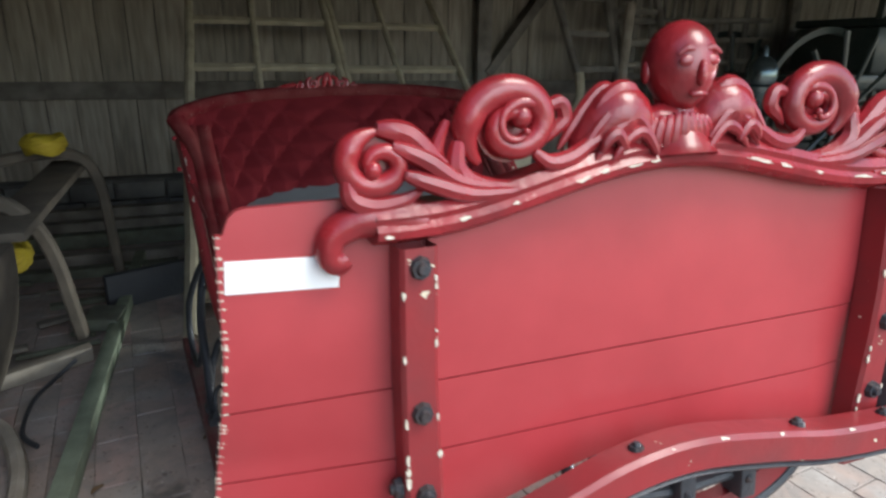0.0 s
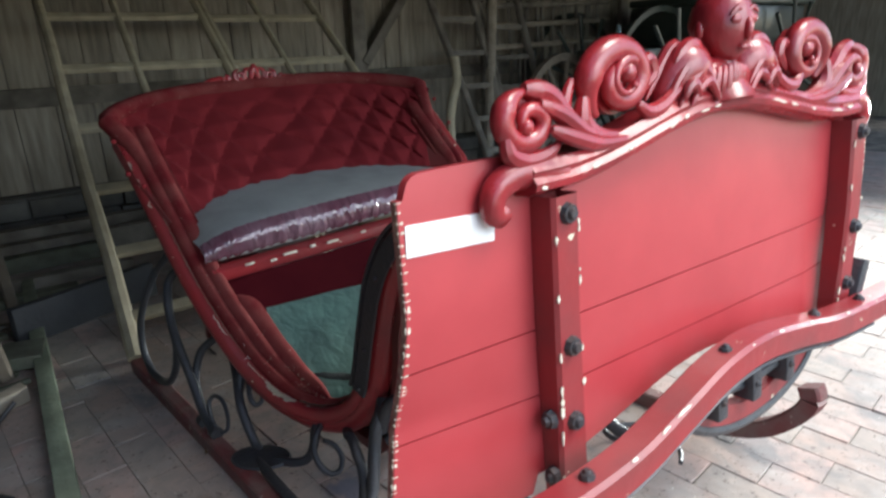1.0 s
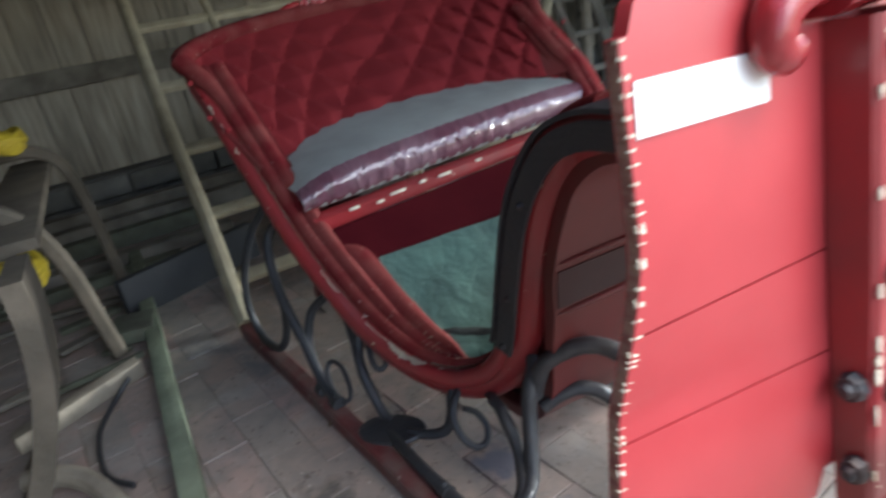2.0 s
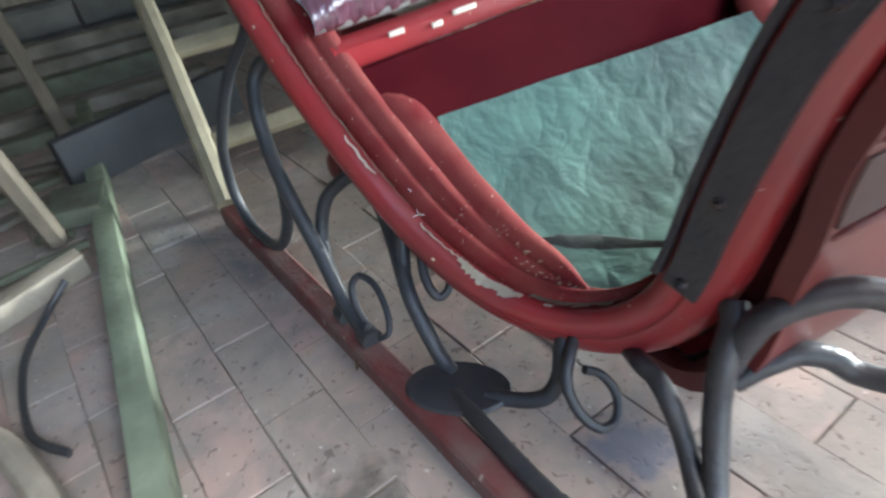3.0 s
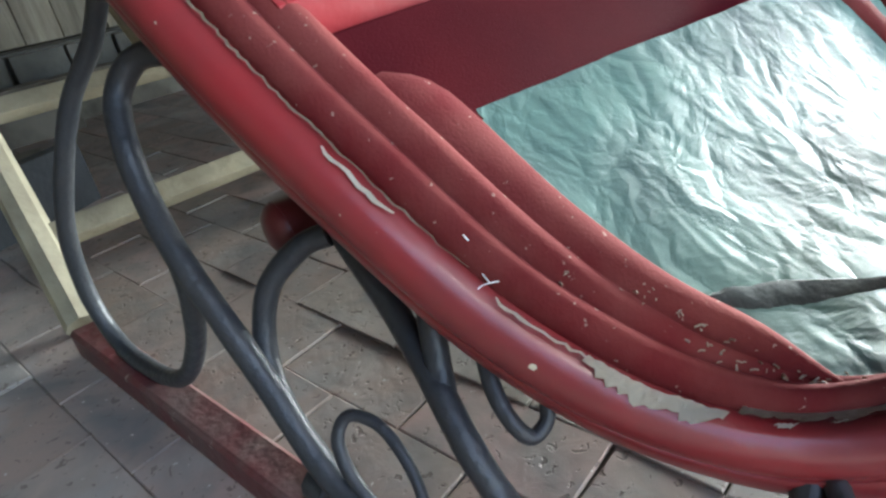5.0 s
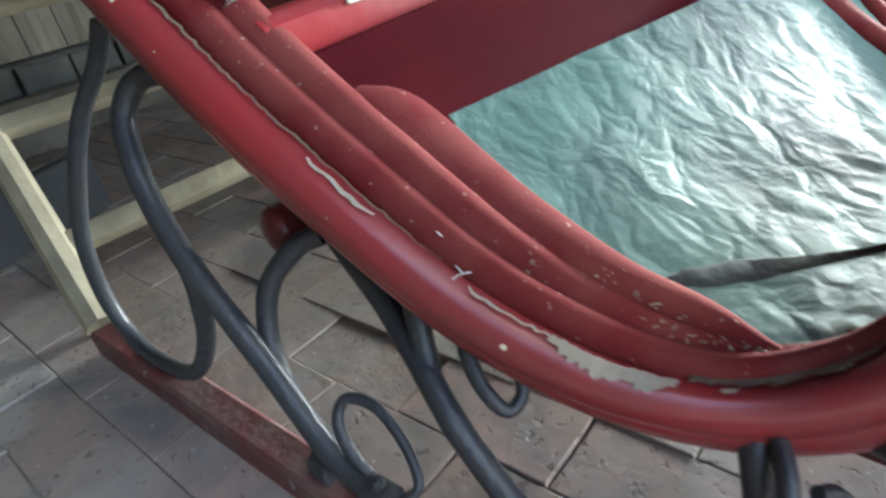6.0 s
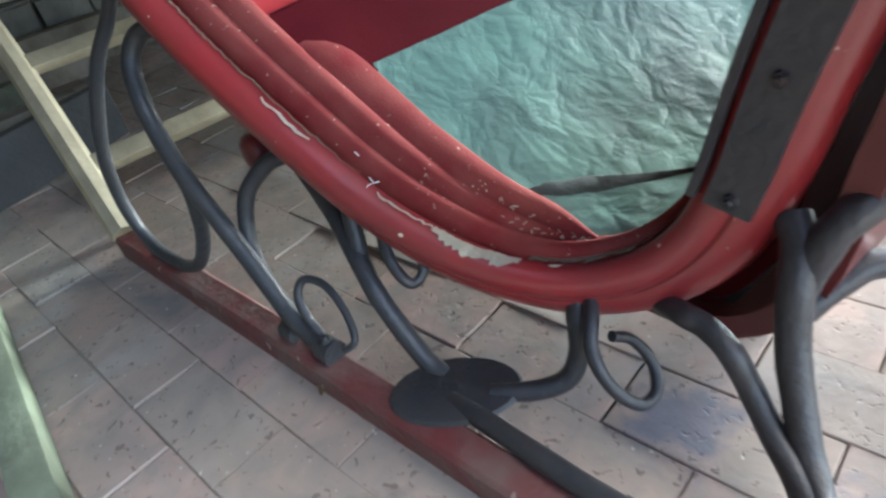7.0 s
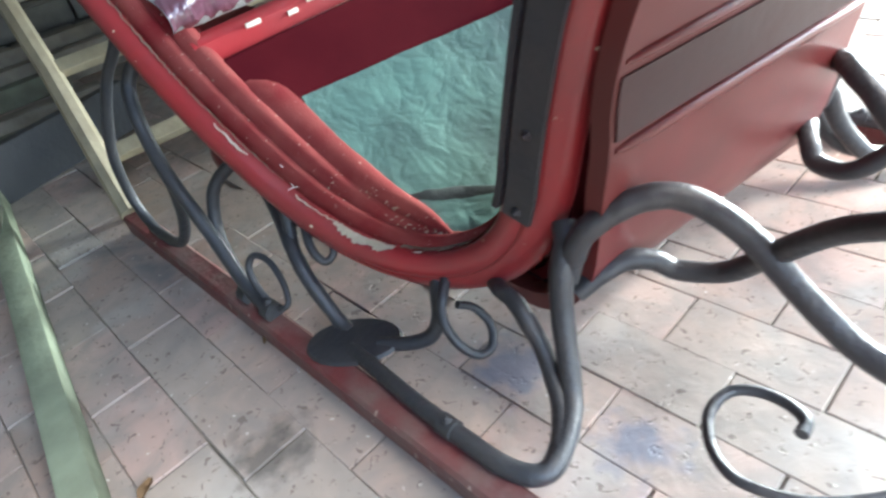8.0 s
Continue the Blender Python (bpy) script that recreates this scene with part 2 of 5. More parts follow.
def film_material(name, base, second, rough, scale, strength=0.55, stretch=(1, 1, 1), film_coat=0.35):
    """Crumpled glossy plastic sheet."""
    m = mat(name, base, rough, second=second, scale=5, mix=0.9, bump=0.1, bscale=30, coat=film_coat)
    nt = m.node_tree
    n, l = nt.nodes, nt.links
    bs = n["Principled BSDF"]
    co = n.new("ShaderNodeTexCoord")
    tc = n.new("ShaderNodeMapping")
    tc.inputs["Scale"].default_value = stretch
    l.new(co.outputs["Object"], tc.inputs[0])
    v = n.new("ShaderNodeTexNoise")
    v.inputs["Scale"].default_value, v.inputs["Detail"].default_value, v.inputs["Distortion"].default_value = scale, 6, 0.4
    l.new(tc.outputs[0], v.inputs[0])
    w = n.new("ShaderNodeTexVoronoi")
    w.feature, w.inputs["Scale"].default_value = "DISTANCE_TO_EDGE", scale * 0.9
    w2 = n.new("ShaderNodeTexVoronoi")
    w2.feature, w2.inputs["Scale"].default_value = "DISTANCE_TO_EDGE", scale * 2.3
    warp = n.new("ShaderNodeMix")
    warp.data_type, warp.inputs[0].default_value = "VECTOR", 0.12
    l.new(tc.outputs[0], warp.inputs[4])
    l.new(v.outputs["Color"], warp.inputs[5])
    l.new(warp.outputs[1], w.inputs[0])
    l.new(warp.outputs[1], w2.inputs[0])
    ad = n.new("ShaderNodeMath")
    ad.operation = "ADD"
    vh = n.new("ShaderNodeMath")
    vh.operation, vh.inputs[1].default_value = "MULTIPLY_ADD", 0.22
    l.new(v.outputs[0], vh.inputs[0])
    l.new(w.outputs[0], vh.inputs[2])
    wh = n.new("ShaderNodeMath")
    wh.operation, wh.inputs[1].default_value = "MULTIPLY", 0.45
    l.new(w2.outputs[0], wh.inputs[0])
    l.new(vh.outputs[0], ad.inputs[0])
    l.new(wh.outputs[0], ad.inputs[1])
    bp = n.new("ShaderNodeBump")
    bp.inputs["Strength"].default_value, bp.inputs["Distance"].default_value = strength, 0.015
    l.new(ad.outputs[0], bp.inputs["Height"])
    l.new(bp.outputs[0], bs.inputs["Normal"])
    l.new(bp.outputs[0], bs.inputs["Coat Normal"])
    bs.inputs["Coat Roughness"].default_value = 0.08
    return m


FOIL = film_material("clear_film_over_green_floor", (0.125, 0.23, 0.19), (0.06, 0.09, 0.085), 0.5, 9, 0.4, film_coat=0.0)
FOIL.node_tree.nodes["Principled BSDF"].inputs["Specular IOR Level"].default_value = 0.1
SATIN = film_material("film_over_purple_satin", (0.11, 0.04, 0.06), (0.17, 0.10, 0.125), 0.12, 7, 0.55, (2.6, 1, 1), 0.8)


# ---- building helpers ----
def thing(name, label, category, at=(0, 0, 0), group="", kind=""):
    e = new(name)
    e.location = PLACE @ Vector(at)
    return tagged(e, label, category, group, kind)


def finish(ob, smooth=True):
    if smooth:
        ob.data.polygons.foreach_set("use_smooth", [True] * len(ob.data.polygons))
        ob.data.set_sharp_from_angle(angle=radians(38))


PLACE = Matrix.Identity(4)  # where the group of things being built stands


def part(name, bm, material, parent=None, label="", smooth=True):
    """Links a bmesh as one mesh object under a thing or part; PLACE sets its group down in the world."""
    bmesh.ops.transform(bm, matrix=PLACE, verts=bm.verts)
    bmesh.ops.recalc_face_normals(bm, faces=bm.faces)
    me = bpy.data.meshes.new(name)
    bm.to_mesh(me)
    bm.free()
    me.materials.append(material)
    ob = new(name, me)
    finish(ob, smooth)
    if parent:
        ob.parent = parent
        # parts lie in world coordinates: only a thing's own place is taken back
        if parent.parent is None:
            ob.matrix_parent_inverse = parent.matrix_basis.inverted()
    if label:
        ob["label"] = label
    return ob


def own(name, bm, material, label, category, group="", kind="", smooth=True):
    return tagged(part(name, bm, material, None, "", smooth), label, category, group, kind)


def box(bm, lo, hi, bevel=0.004, m=None):
    v = bmesh.ops.create_cube(bm, size=1.0)["verts"]
    c = [(a + b) / 2 for a, b in zip(lo, hi)]
    d = [b - a for a, b in zip(lo, hi)]
    for q in v:
        q.co = Vector((c[0] + q.co.x * d[0], c[1] + q.co.y * d[1], c[2] + q.co.z * d[2]))
    if bevel:
        ed = {e for q in v for e in q.link_edges}
        r = bmesh.ops.bevel(bm, geom=list(ed), offset=bevel, segments=2, affect="EDGES", profile=0.6)
        v = list({q for f in r["faces"] for q in f.verts} | {q for q in v if q.is_valid})
    if m:
        bmesh.ops.transform(bm, matrix=m, verts=v)
    return v


def smooth_path(pts, n=8, closed=False):
    """Catmull-Rom through the points."""
    p = [Vector(q) for q in pts]
    out = []
    k = len(p)
    for i in range(k if closed else k - 1):
        a, b, c, d = (p[(i + j) % k] if closed else p[min(max(i + j, 0), k - 1)] for j in (-1, 0, 1, 2))
        for s in range(n):
            t = s / n
            out.append(0.5 * (2 * b + (c - a) * t + (2 * a - 5 * b + 4 * c - d) * t * t + (3 * b - a - 3 * c + d) * t ** 3))
    if not closed:
        out.append(p[-1])
    return out


def tube(bm, pts, r, sides=10, closed=False, flat=1.0, side_axis=None):
    """A round bar along the points. r: one radius or one for each point."""
    p = [Vector(q) for q in pts]
    k = len(p)
    rr = r if isinstance(r, (list, tuple)) else [r] * k
    up = Vector(side_axis) if side_axis else None
    rings = []
    prev = None
    for i in range(k):
        t = (p[(i + 1) % k] - p[i - 1]) if closed else (p[min(i + 1, k - 1)] - p[max(i - 1, 0)])
        t.normalize()
        if up is not None:
            a = (up - t * up.dot(t)).normalized()
        elif prev is None:
            a = t.orthogonal().normalized()
        else:
            a = (prev - t * prev.dot(t)).normalized()
        prev = a
        b = t.cross(a)
        rings.append([bm.verts.new(p[i] + rr[i] * (math.cos(2 * math.pi * s / sides) * a + flat * math.sin(2 * math.pi * s / sides) * b)) for s in range(sides)])
    for i in range(k if closed else k - 1):
        A, B = rings[i], rings[(i + 1) % k]
        for s in range(sides):
            bm.faces.new((A[s], A[(s + 1) % sides], B[(s + 1) % sides], B[s]))
    if not closed:
        bm.faces.new(rings[0][::-1])
        bm.faces.new(rings[-1])


def strip(bm, rows, close=False):
    """Faces between rows of points."""
    vs = [[bm.verts.new(Vector(q)) for q in r] for r in rows]
    for a, b in zip(vs, vs[1:] + ([vs[0]] if close else [])):
        for i in range(len(a) - 1):
            bm.faces.new((a[i], a[i + 1], b[i + 1], b[i]))
    return vs


def sheet(bm, rows, thick):
    """A sheet with thickness along its normals."""
    vs = strip(bm, rows)
    fs = list({f for r in vs for v in r for f in v.link_faces})
    bmesh.ops.recalc_face_normals(bm, faces=fs)
    bmesh.ops.solidify(bm, geom=fs, thickness=thick)


def bar(bm, a, b, w, h, bevel=0.004, up=(0, 0, 1)):
    """A squared timber from a to b, w wide and h high."""
    a, b = Vector(a), Vector(b)
    d = b - a
    t = d.normalized()
    s = t.cross(Vector(up)).normalized()
    u = s.cross(t)
    m = Matrix((s, t, u)).transposed().to_4x4()
    m.translation = (a + b) / 2
    return box(bm, (-w / 2, -d.length / 2, -h / 2), (w / 2, d.length / 2, h / 2), bevel, m)


def ball(bm, c, r, sx=1, sy=1, sz=1, sub=2):
    v = bmesh.ops.create_icosphere(bm, subdivisions=sub, radius=r)["verts"]
    for q in v:
        q.co = Vector((c[0] + q.co.x * sx, c[1] + q.co.y * sy, c[2] + q.co.z * sz))
    return v


def chip_patch(bm, c, du, dv, seed, thick=0.0012):
    """An irregular flake of bare primer lying on a surface: c its middle, du and dv its half axes."""
    r = random.Random(seed)
    c, du, dv = Vector(c), Vector(du), Vector(dv)
    n = du.cross(dv).normalized() * thick
    k = 11
    ring = [c + du * math.cos(a) * f + dv * math.sin(a) * f for a, f in ((2 * math.pi * (i + r.uniform(-0.3, 0.3)) / k, r.uniform(0.45, 1.1)) for i in range(k))]
    lo = [bm.verts.new(p - n) for p in ring]
    hi = [bm.verts.new(p + n) for p in ring]
    bm.faces.new(hi)
    bm.faces.new(lo[::-1])
    for i in range(k):
        bm.faces.new((lo[i], lo[(i + 1) % k], hi[(i + 1) % k], hi[i]))


def bolt_head(bm, c, r, axis=(0, -1, 0)):
    """A domed square-shouldered bolt head."""
    a = Vector(axis).normalized()
    m = a.to_track_quat("Z", "Y").to_matrix().to_4x4()
    m.translation = Vector(c)
    v = bmesh.ops.create_cone(bm, cap_ends=True, segments=8, radius1=r, radius2=r * 0.82, depth=r * 0.7)["verts"]
    v += bmesh.ops.create_cone(bm, cap_ends=True, segments=10, radius1=r * 0.62, radius2=r * 0.4, depth=r * 0.5, matrix=Matrix.Translation((0, 0, r * 0.5)))["verts"]
    bmesh.ops.transform(bm, matrix=m, verts=v)


# ---- the sleigh ----
def P(u, v, z):
    """Sleigh coordinates (across, backwards from the dash, up) to the world."""
    return Vector((0.045 + u - 0.105 * v, v - 0.06 * u, z))


def SEATLINE(u, v, z):
    """Across the seat, skewed back and up towards the far side to fit the camera's view."""
    return P(u, v + 0.12 * (u + 0.43), z + 0.03 * (u + 0.43))


def SEAT(u, v, z):
    """The cushion on the seat box between the side rails."""
    return SEATLINE(0.82 * u + 0.119, 1.02 + 0.66 * (v - 0.945), 1.14 * z + 0.078)


def BACK(u, v, z):
    """The seat back, which leans and curves round the seat."""
    return P(0.8838 * u + 0.0182 * v + 0.0348 * z + 0.0225, 0.0295 * u + 0.8465 * v + 0.0949 * z - 0.1748, 0.0297 * u - 0.0583 * v + 0.8873 * z + 0.3707)


sleigh = thing("horse_sleigh", "old red lacquered horse sleigh with carved dash and plush seat", "sleigh", (0.0, 0.7, 0))

# side rail: from the corner of the seat back down to the step and up the front
RAIL = [(-0.50, 1.52, 0.905), (-0.50, 1.44, 0.83), (-0.50, 1.35, 0.745), (-0.50, 1.25, 0.655), (-0.50, 1.15, 0.565), (-0.497, 1.05, 0.475), (-0.488, 0.955, 0.392),
        (-0.465, 0.850, 0.292), (-0.437, 0.755, 0.230), (-0.402, 0.683, 0.199), (-0.368, 0.632, 0.194), (-0.335, 0.585, 0.213), (-0.307, 0.552, 0.255), (-0.292, 0.532, 0.32),
        (-0.287, 0.515, 0.40), (-0.285, 0.492, 0.49), (-0.285, 0.457, 0.60), (-0.285, 0.41, 0.69), (-0.285, 0.345, 0.765), (-0.285, 0.265, 0.80), (-0.285, 0.19, 0.805)]
rail = smooth_path(RAIL, 6)


def rail_frames(side):
    """Points of the rail with the direction into the opening and the one across."""
    out = []
    for i, p in enumerate(rail):
        t = rail[min(i + 1, len(rail) - 1)] - rail[max(i - 1, 0)]
        n = Vector((0, t.z, -t.y)).normalized()
        out.append((p, n, side))
    return out


def flare(side, v):
    """Widens the far side alone towards the seat back, to fit the camera's view."""
    return 0.19 * min(1.0, max(0.0, (v - 0.75) / 0.55)) if side < 0 else 0.0


def rail_sweep(bm, side, profile, lo=0.0, hi=1.0, closed=True, scale=None):
    fr = rail_frames(side)
    a, b = int(lo * (len(fr) - 1)), int(hi * (len(fr) - 1))
    rows = []
    for k, (p, n, s) in enumerate(fr[a:b + 1]):
        f = scale(k / max(b - a, 1)) if scale else 1.0
        row = [P((p.x + i * f) * s + flare(s, p.y), p.y + n.y * o * f, p.z + n.z * o * f) for i, o in profile]
        rows.append(row + [row[0]] if closed else row)
    vs = [[bm.verts.new(q) for q in (r[:-1] if closed else r)] for r in rows]
    k = len(vs[0])
    for A, B in zip(vs, vs[1:]):
        for i in range(k if closed else k - 1):
            j = (i + 1) % k
            bm.faces.new((A[i], A[j], B[j], B[i]))
    if closed:
        bm.faces.new(vs[0])
        bm.faces.new(vs[-1][::-1])


MOULD = [(-0.004, 0.010), (-0.018, 0.008), (-0.028, -0.004), (-0.027, -0.02), (-0.018, -0.03), (-0.02, -0.034), (-0.014, -0.05), (0.0, -0.064),
         (0.02, -0.068), (0.03, -0.055), (0.03, -0.01), (0.012, 0.006)]
MOULD = [(p.x, p.y) for p in smooth_path([(a * 1.04, b * 1.04, 0) for a, b in MOULD], 3, True)]
ROLL_A = [(0.026 + 0.019 * math.cos(a * math.pi / 8), 0.008 + 0.019 * math.sin(a * math.pi / 8)) for a in range(16)]
ROLL_B = [(0.062 + 0.026 * math.cos(a * math.pi / 8), 0.002 + 0.026 * math.sin(a * math.pi / 8)) for a in range(16)]
for side in (1, -1):
    bm = bmesh.new()
    rail_sweep(bm, side, MOULD)
    part("side_moulding", bm, RED_WORN, sleigh, "red lacquered moulding, chipped to cream primer")
    for prof in (ROLL_A, ROLL_B):
        bm = bmesh.new()
        rail_sweep(bm, side, prof, 0.0, 0.95, scale=(lambda k: 1 - 0.3 * min(1.0, max(0.0, (k - 0.37) / 0.16))) if prof is ROLL_B else None)
        part("velvet_roll", bm, VELVET, sleigh, "padded red velvet edge roll")
    # outer side panel below the moulding
    bm = bmesh.new()
    rows = []
    for p in rail[:82]:
        k = min(1.0, max(0.0, (p.y - 0.72) / 0.22))
        top = p.z - 0.06
        zb = 0.11 + (max(0.11, top - (0.17 if p.y < 1.1 else 0.08)) - 0.11) * k
        ub = max(p.x + 0.10, -0.38) + (0.16 if p.y < 1.2 else max(-0.05, 0.16 - 1.4 * (p.y - 1.2))) * k
        rows.append([P((p.x + (ub - p.x) * s) * side + flare(side, p.y), p.y, top + (min(zb, top) - top) * s) for s in (0, 0.3, 0.65, 1.0)])
    sheet(bm, rows, 0.018)
    part("side_panel", bm, RED_DARK, sleigh)
    # lining that falls from the rolls to the floor boards
    bm = bmesh.new()
    rows = []
    for (p, n, s) in rail_frames(1)[4:98]:
        a = Vector((p.x + 0.085, p.y + n.y * -0.004, p.z + n.z * -0.004))
        b = Vector((p.x + (0.11 if a.z > 0.35 else 0.15 if p.y > 0.8 else 0.075), a.y + n.y * -0.02, max(0.20, a.z - (0.09 if a.y < 1.0 else 0.2))))
        row = []
        for k in range(7):
            f = k / 6
            q = a.lerp(b, f)
            q.z += 0.012 * math.sin(math.pi * f)
            row.append(P(q.x * side + flare(side, q.y), q.y, q.z))
        rows.append(row)
    sheet(bm, rows, 0.015)
    part("side_lining", bm, VELVET, sleigh, "dusty red velvet side lining")

# flaked strips of bare primer along the near moulding
def flake(lo, hi, width, inner, seed, material=None):
    rnd = random.Random(seed)
    fr = rail_frames(1)
    k = len(fr) - 1
    bm = bmesh.new()
    n = max(8, int((hi - lo) * 420))
    A, B = [], []
    for i in range(n + 1):
        f = lo + (hi - lo) * i / n
        x = f * k
        j = min(int(x), k - 1)
        p = fr[j][0].lerp(fr[j + 1][0], x - j)
        nn = fr[j][1]
        e = math.sin(math.pi * min(max(i / n, 0.04), 0.96)) ** 0.4
        w0 = inner + rnd.uniform(-0.0015, 0.0015)
        w1 = w0 - width * e * (0.75 + 0.55 * noise.noise(Vector((f * 55, seed * 0.37, 0))) + rnd.uniform(-0.12, 0.12))
        for w, L in ((w0, A), (w1, B)):
            s = max(0.0, min(1.0, (-0.004 - w) / 0.024))
            lift = 0.0115 - 0.016 * s * s
            L.append(bm.verts.new(P(p.x + 1.2 * w, p.y + nn.y * 1.25 * lift, p.z + nn.z * 1.25 * lift)))
    for i in range(n):
        bm.faces.new((A[i], A[i + 1], B[i + 1], B[i]))
    bmesh.ops.solidify(bm, geom=list(bm.faces), thickness=0.0015)
    part("bare_patch", bm, material or CHIP, sleigh, "flaked patch of bare cream primer" if material is None else "dusty worn line in the moulding")


for a in ((0.292, 0.318, 0.005, -0.004), (0.352, 0.385, 0.005, -0.002), (0.385, 0.442, 0.02, -0.001), (0.465, 0.478, 0.006, -0.004), (0.497, 0.506, 0.004, -0.004), (0.54, 0.55, 0.006, -0.004),
          (0.06, 0.075, 0.007, -0.012), (0.09, 0.105, 0.008, -0.012), (0.125, 0.135, 0.006, -0.012)):
    flake(a[0], a[1], a[2], a[3], int(a[0] * 1000))

flake(0.445, 0.64, 0.015, 0.008, 71, DUSTY)
flake(0.12, 0.34, 0.003, 0.003, 72, DUSTY)

# frayed threads hanging at the edge of the velvet
for f, pts in ((0.352, ((0.004, -0.004, 0.016), (0.006, 0.006, 0.024), (0.010, 0.014, 0.040), (0.006, 0.018, 0.052))),
               (0.356, ((-0.012, -0.002, 0.010), (-0.002, 0.0, 0.014), (0.006, -0.006, 0.016), (0.016, -0.012, 0.014)))):
    p = rail[int(f * (len(rail) - 1))]
    bm = bmesh.new()
    tube(bm, smooth_path([P(p.x + a, p.y + b, p.z + c) for a, b, c in pts], 4), 0.0006, 5)
    part("frayed_thread", bm, WHITE, sleigh, "pale frayed thread")

# lint and dust caught in the folds of the velvet
rnd = random.Random(5)
for f, i0, o0, count in ((0.40, 0.075, 0.027, 26), (0.425, 0.05, 0.024, 12), (0.46, 0.045, 0.024, 16), (0.36, 0.05, 0.024, 8), (0.50, 0.04, 0.02, 10)):
    bm = bmesh.new()
    for _ in range(count):
        p, n, _s = rail_frames(1)[int(min(0.6, max(0.2, f + rnd.gauss(0, 0.009))) * (len(rail) - 1))]
        i, o = i0 + rnd.gauss(0, 0.006), o0 + rnd.uniform(-0.001, 0.001)
        along = rnd.uniform(-0.011, 0.011)
        c = P(p.x + i, p.y + n.y * o + n.z * along, p.z + n.z * o - n.y * along)
        d = Vector((rnd.uniform(-1, 1), rnd.uniform(-1, 1), rnd.uniform(-0.3, 0.3))).normalized() * rnd.uniform(0.0012, 0.004)
        tube(bm, [c - d, c + Vector((0, 0, 0.0008)), c + d], rnd.uniform(0.0004, 0.0011), 5)
    part("lint", bm, DUSTY, sleigh, "grey lint caught on the velvet")

# front wall of the tub: red outside, lined inside
FRONT = [(0.74, 0.135), (0.62, 0.105), (0.52, 0.11), (0.455, 0.19), (0.43, 0.34), (0.42, 0.40), (0.416, 0.455), (0.405, 0.512), (0.375, 0.60), (0.33, 0.69), (0.26, 0.745), (0.18, 0.755)]
front = smooth_path([(0, a, b) for a, b in FRONT], 4)
bm = bmesh.new()
sheet(bm, [[P(u, p.y, p.z) for u in (-0.285, -0.2, -0.1, 0, 0.1, 0.2, 0.285)] for p in front], 0.03)
part("front_panel", bm, RED_DARK, sleigh, "dull red front panel of the tub")
for f, r in ((20, 0.009), (28, 0.009)):
    bm = bmesh.new()
    p = front[f]
    tube(bm, [P(u, p.y - 0.031, p.z) for u in (-0.28, -0.255, -0.14, 0.0, 0.14, 0.255, 0.28)], [0.3 * r, 0.8 * r, r, r, r, 0.8 * r, 0.3 * r], 10)
    part("front_bead", bm, RED_DARK, sleigh)
# dark strip laid on the flat panel paints the shade of a hollow
bm = bmesh.new()
sheet(bm, [[P(u, p.y - 0.028, p.z) for u in (-0.282, -0.1, 0.1, 0.282)] for p in front if 0.402 < p.z < 0.508], 0.006)
part("hollow_shade_band", bm, HOLLOW_SHADE, sleigh, "dark maroon strip on the front panel for shade in a hollow")
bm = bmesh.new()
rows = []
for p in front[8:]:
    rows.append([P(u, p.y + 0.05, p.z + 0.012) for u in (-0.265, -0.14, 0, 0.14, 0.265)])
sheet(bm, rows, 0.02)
part("front_lining", bm, VELVET_SHADED, sleigh)
# black iron edge strap on both front corners
for side in (1, -1):
    bm = bmesh.new()
    rail_sweep(bm, side, [(-0.031, -0.007), (-0.031, -0.053), (-0.037, -0.053), (-0.037, -0.007)], 0.635, 1.0)
    rail_sweep(bm, side, [(-0.037, 0.002), (-0.037, 0.011), (0.028, 0.014), (0.028, 0.007)], 0.64, 1.0)
    st = part("edge_strap", bm, IRON, sleigh, "black iron strap along the front edge")
    for f in (0.642, 0.72, 0.83):
        q, n, _ = rail_frames(1)[int(f * (len(rail) - 1))]
        bm = bmesh.new()
        c = P((q.x - 0.038) * side, q.y - n.y * 0.03, q.z - n.z * 0.03)
        bolt_head(bm, c, 0.009, (-side, 0, 0))
        part("strap_screw", bm, BOLT, st)

# floor of the tub with its plastic sheet
bm = bmesh.new()
strip(bm, [[P(u, v, z) for u in (-0.27, -0.1, 0.1, 0.27)] for v, z in ((0.52, 0.12), (0.70, 0.135), (0.95, 0.20))])
bmesh.ops.solidify(bm, geom=list(bm.faces), thickness=0.03)
part("tub_floor", bm, SLATE, sleigh)
FOIL_PROFILE = smooth_path([(0.49, 0.20, 0.29), (0.60, 0.205, 0.345), (0.70, 0.224, 0.35), (0.768, 0.252, 0.36), (0.83, 0.296, 0.36), (0.89, 0.348, 0.375), (0.96, 0.41, 0.39)], 6)
FOIL_V, FOIL_Z, FOIL_EDGE = [q.x for q in FOIL_PROFILE], [q.y for q in FOIL_PROFILE], [q.z for q in FOIL_PROFILE]
bm = bmesh.new()
rows = []
for j in range(201):
    v = 0.50 + 0.45 * j / 200
    base = float(np.interp(v, FOIL_V, FOIL_Z))
    edge = float(np.interp(v, FOIL_V, FOIL_EDGE))
    row = []
    for i in range(221):
        u = -edge + (2 * edge + 0.1) * i / 220
        n1 = noise.noise(Vector((u * 7, v * 7, 0)))
        n2 = noise.noise(Vector((u * 19, v * 17, 3)))
        n3 = abs(noise.noise(Vector((u * 17 + 2 * n1, v * 15 + 2 * n2, 7))))
        n4 = abs(noise.noise(Vector((u * 42 + 3 * n2, v * 38 - 3 * n1, 5))))
        row.append(P(u, v, base + 0.003 * n1 + 0.001 * n2 - 0.0015 * n3 - 0.0005 * n4))
    rows.append(row)
strip(bm, rows)
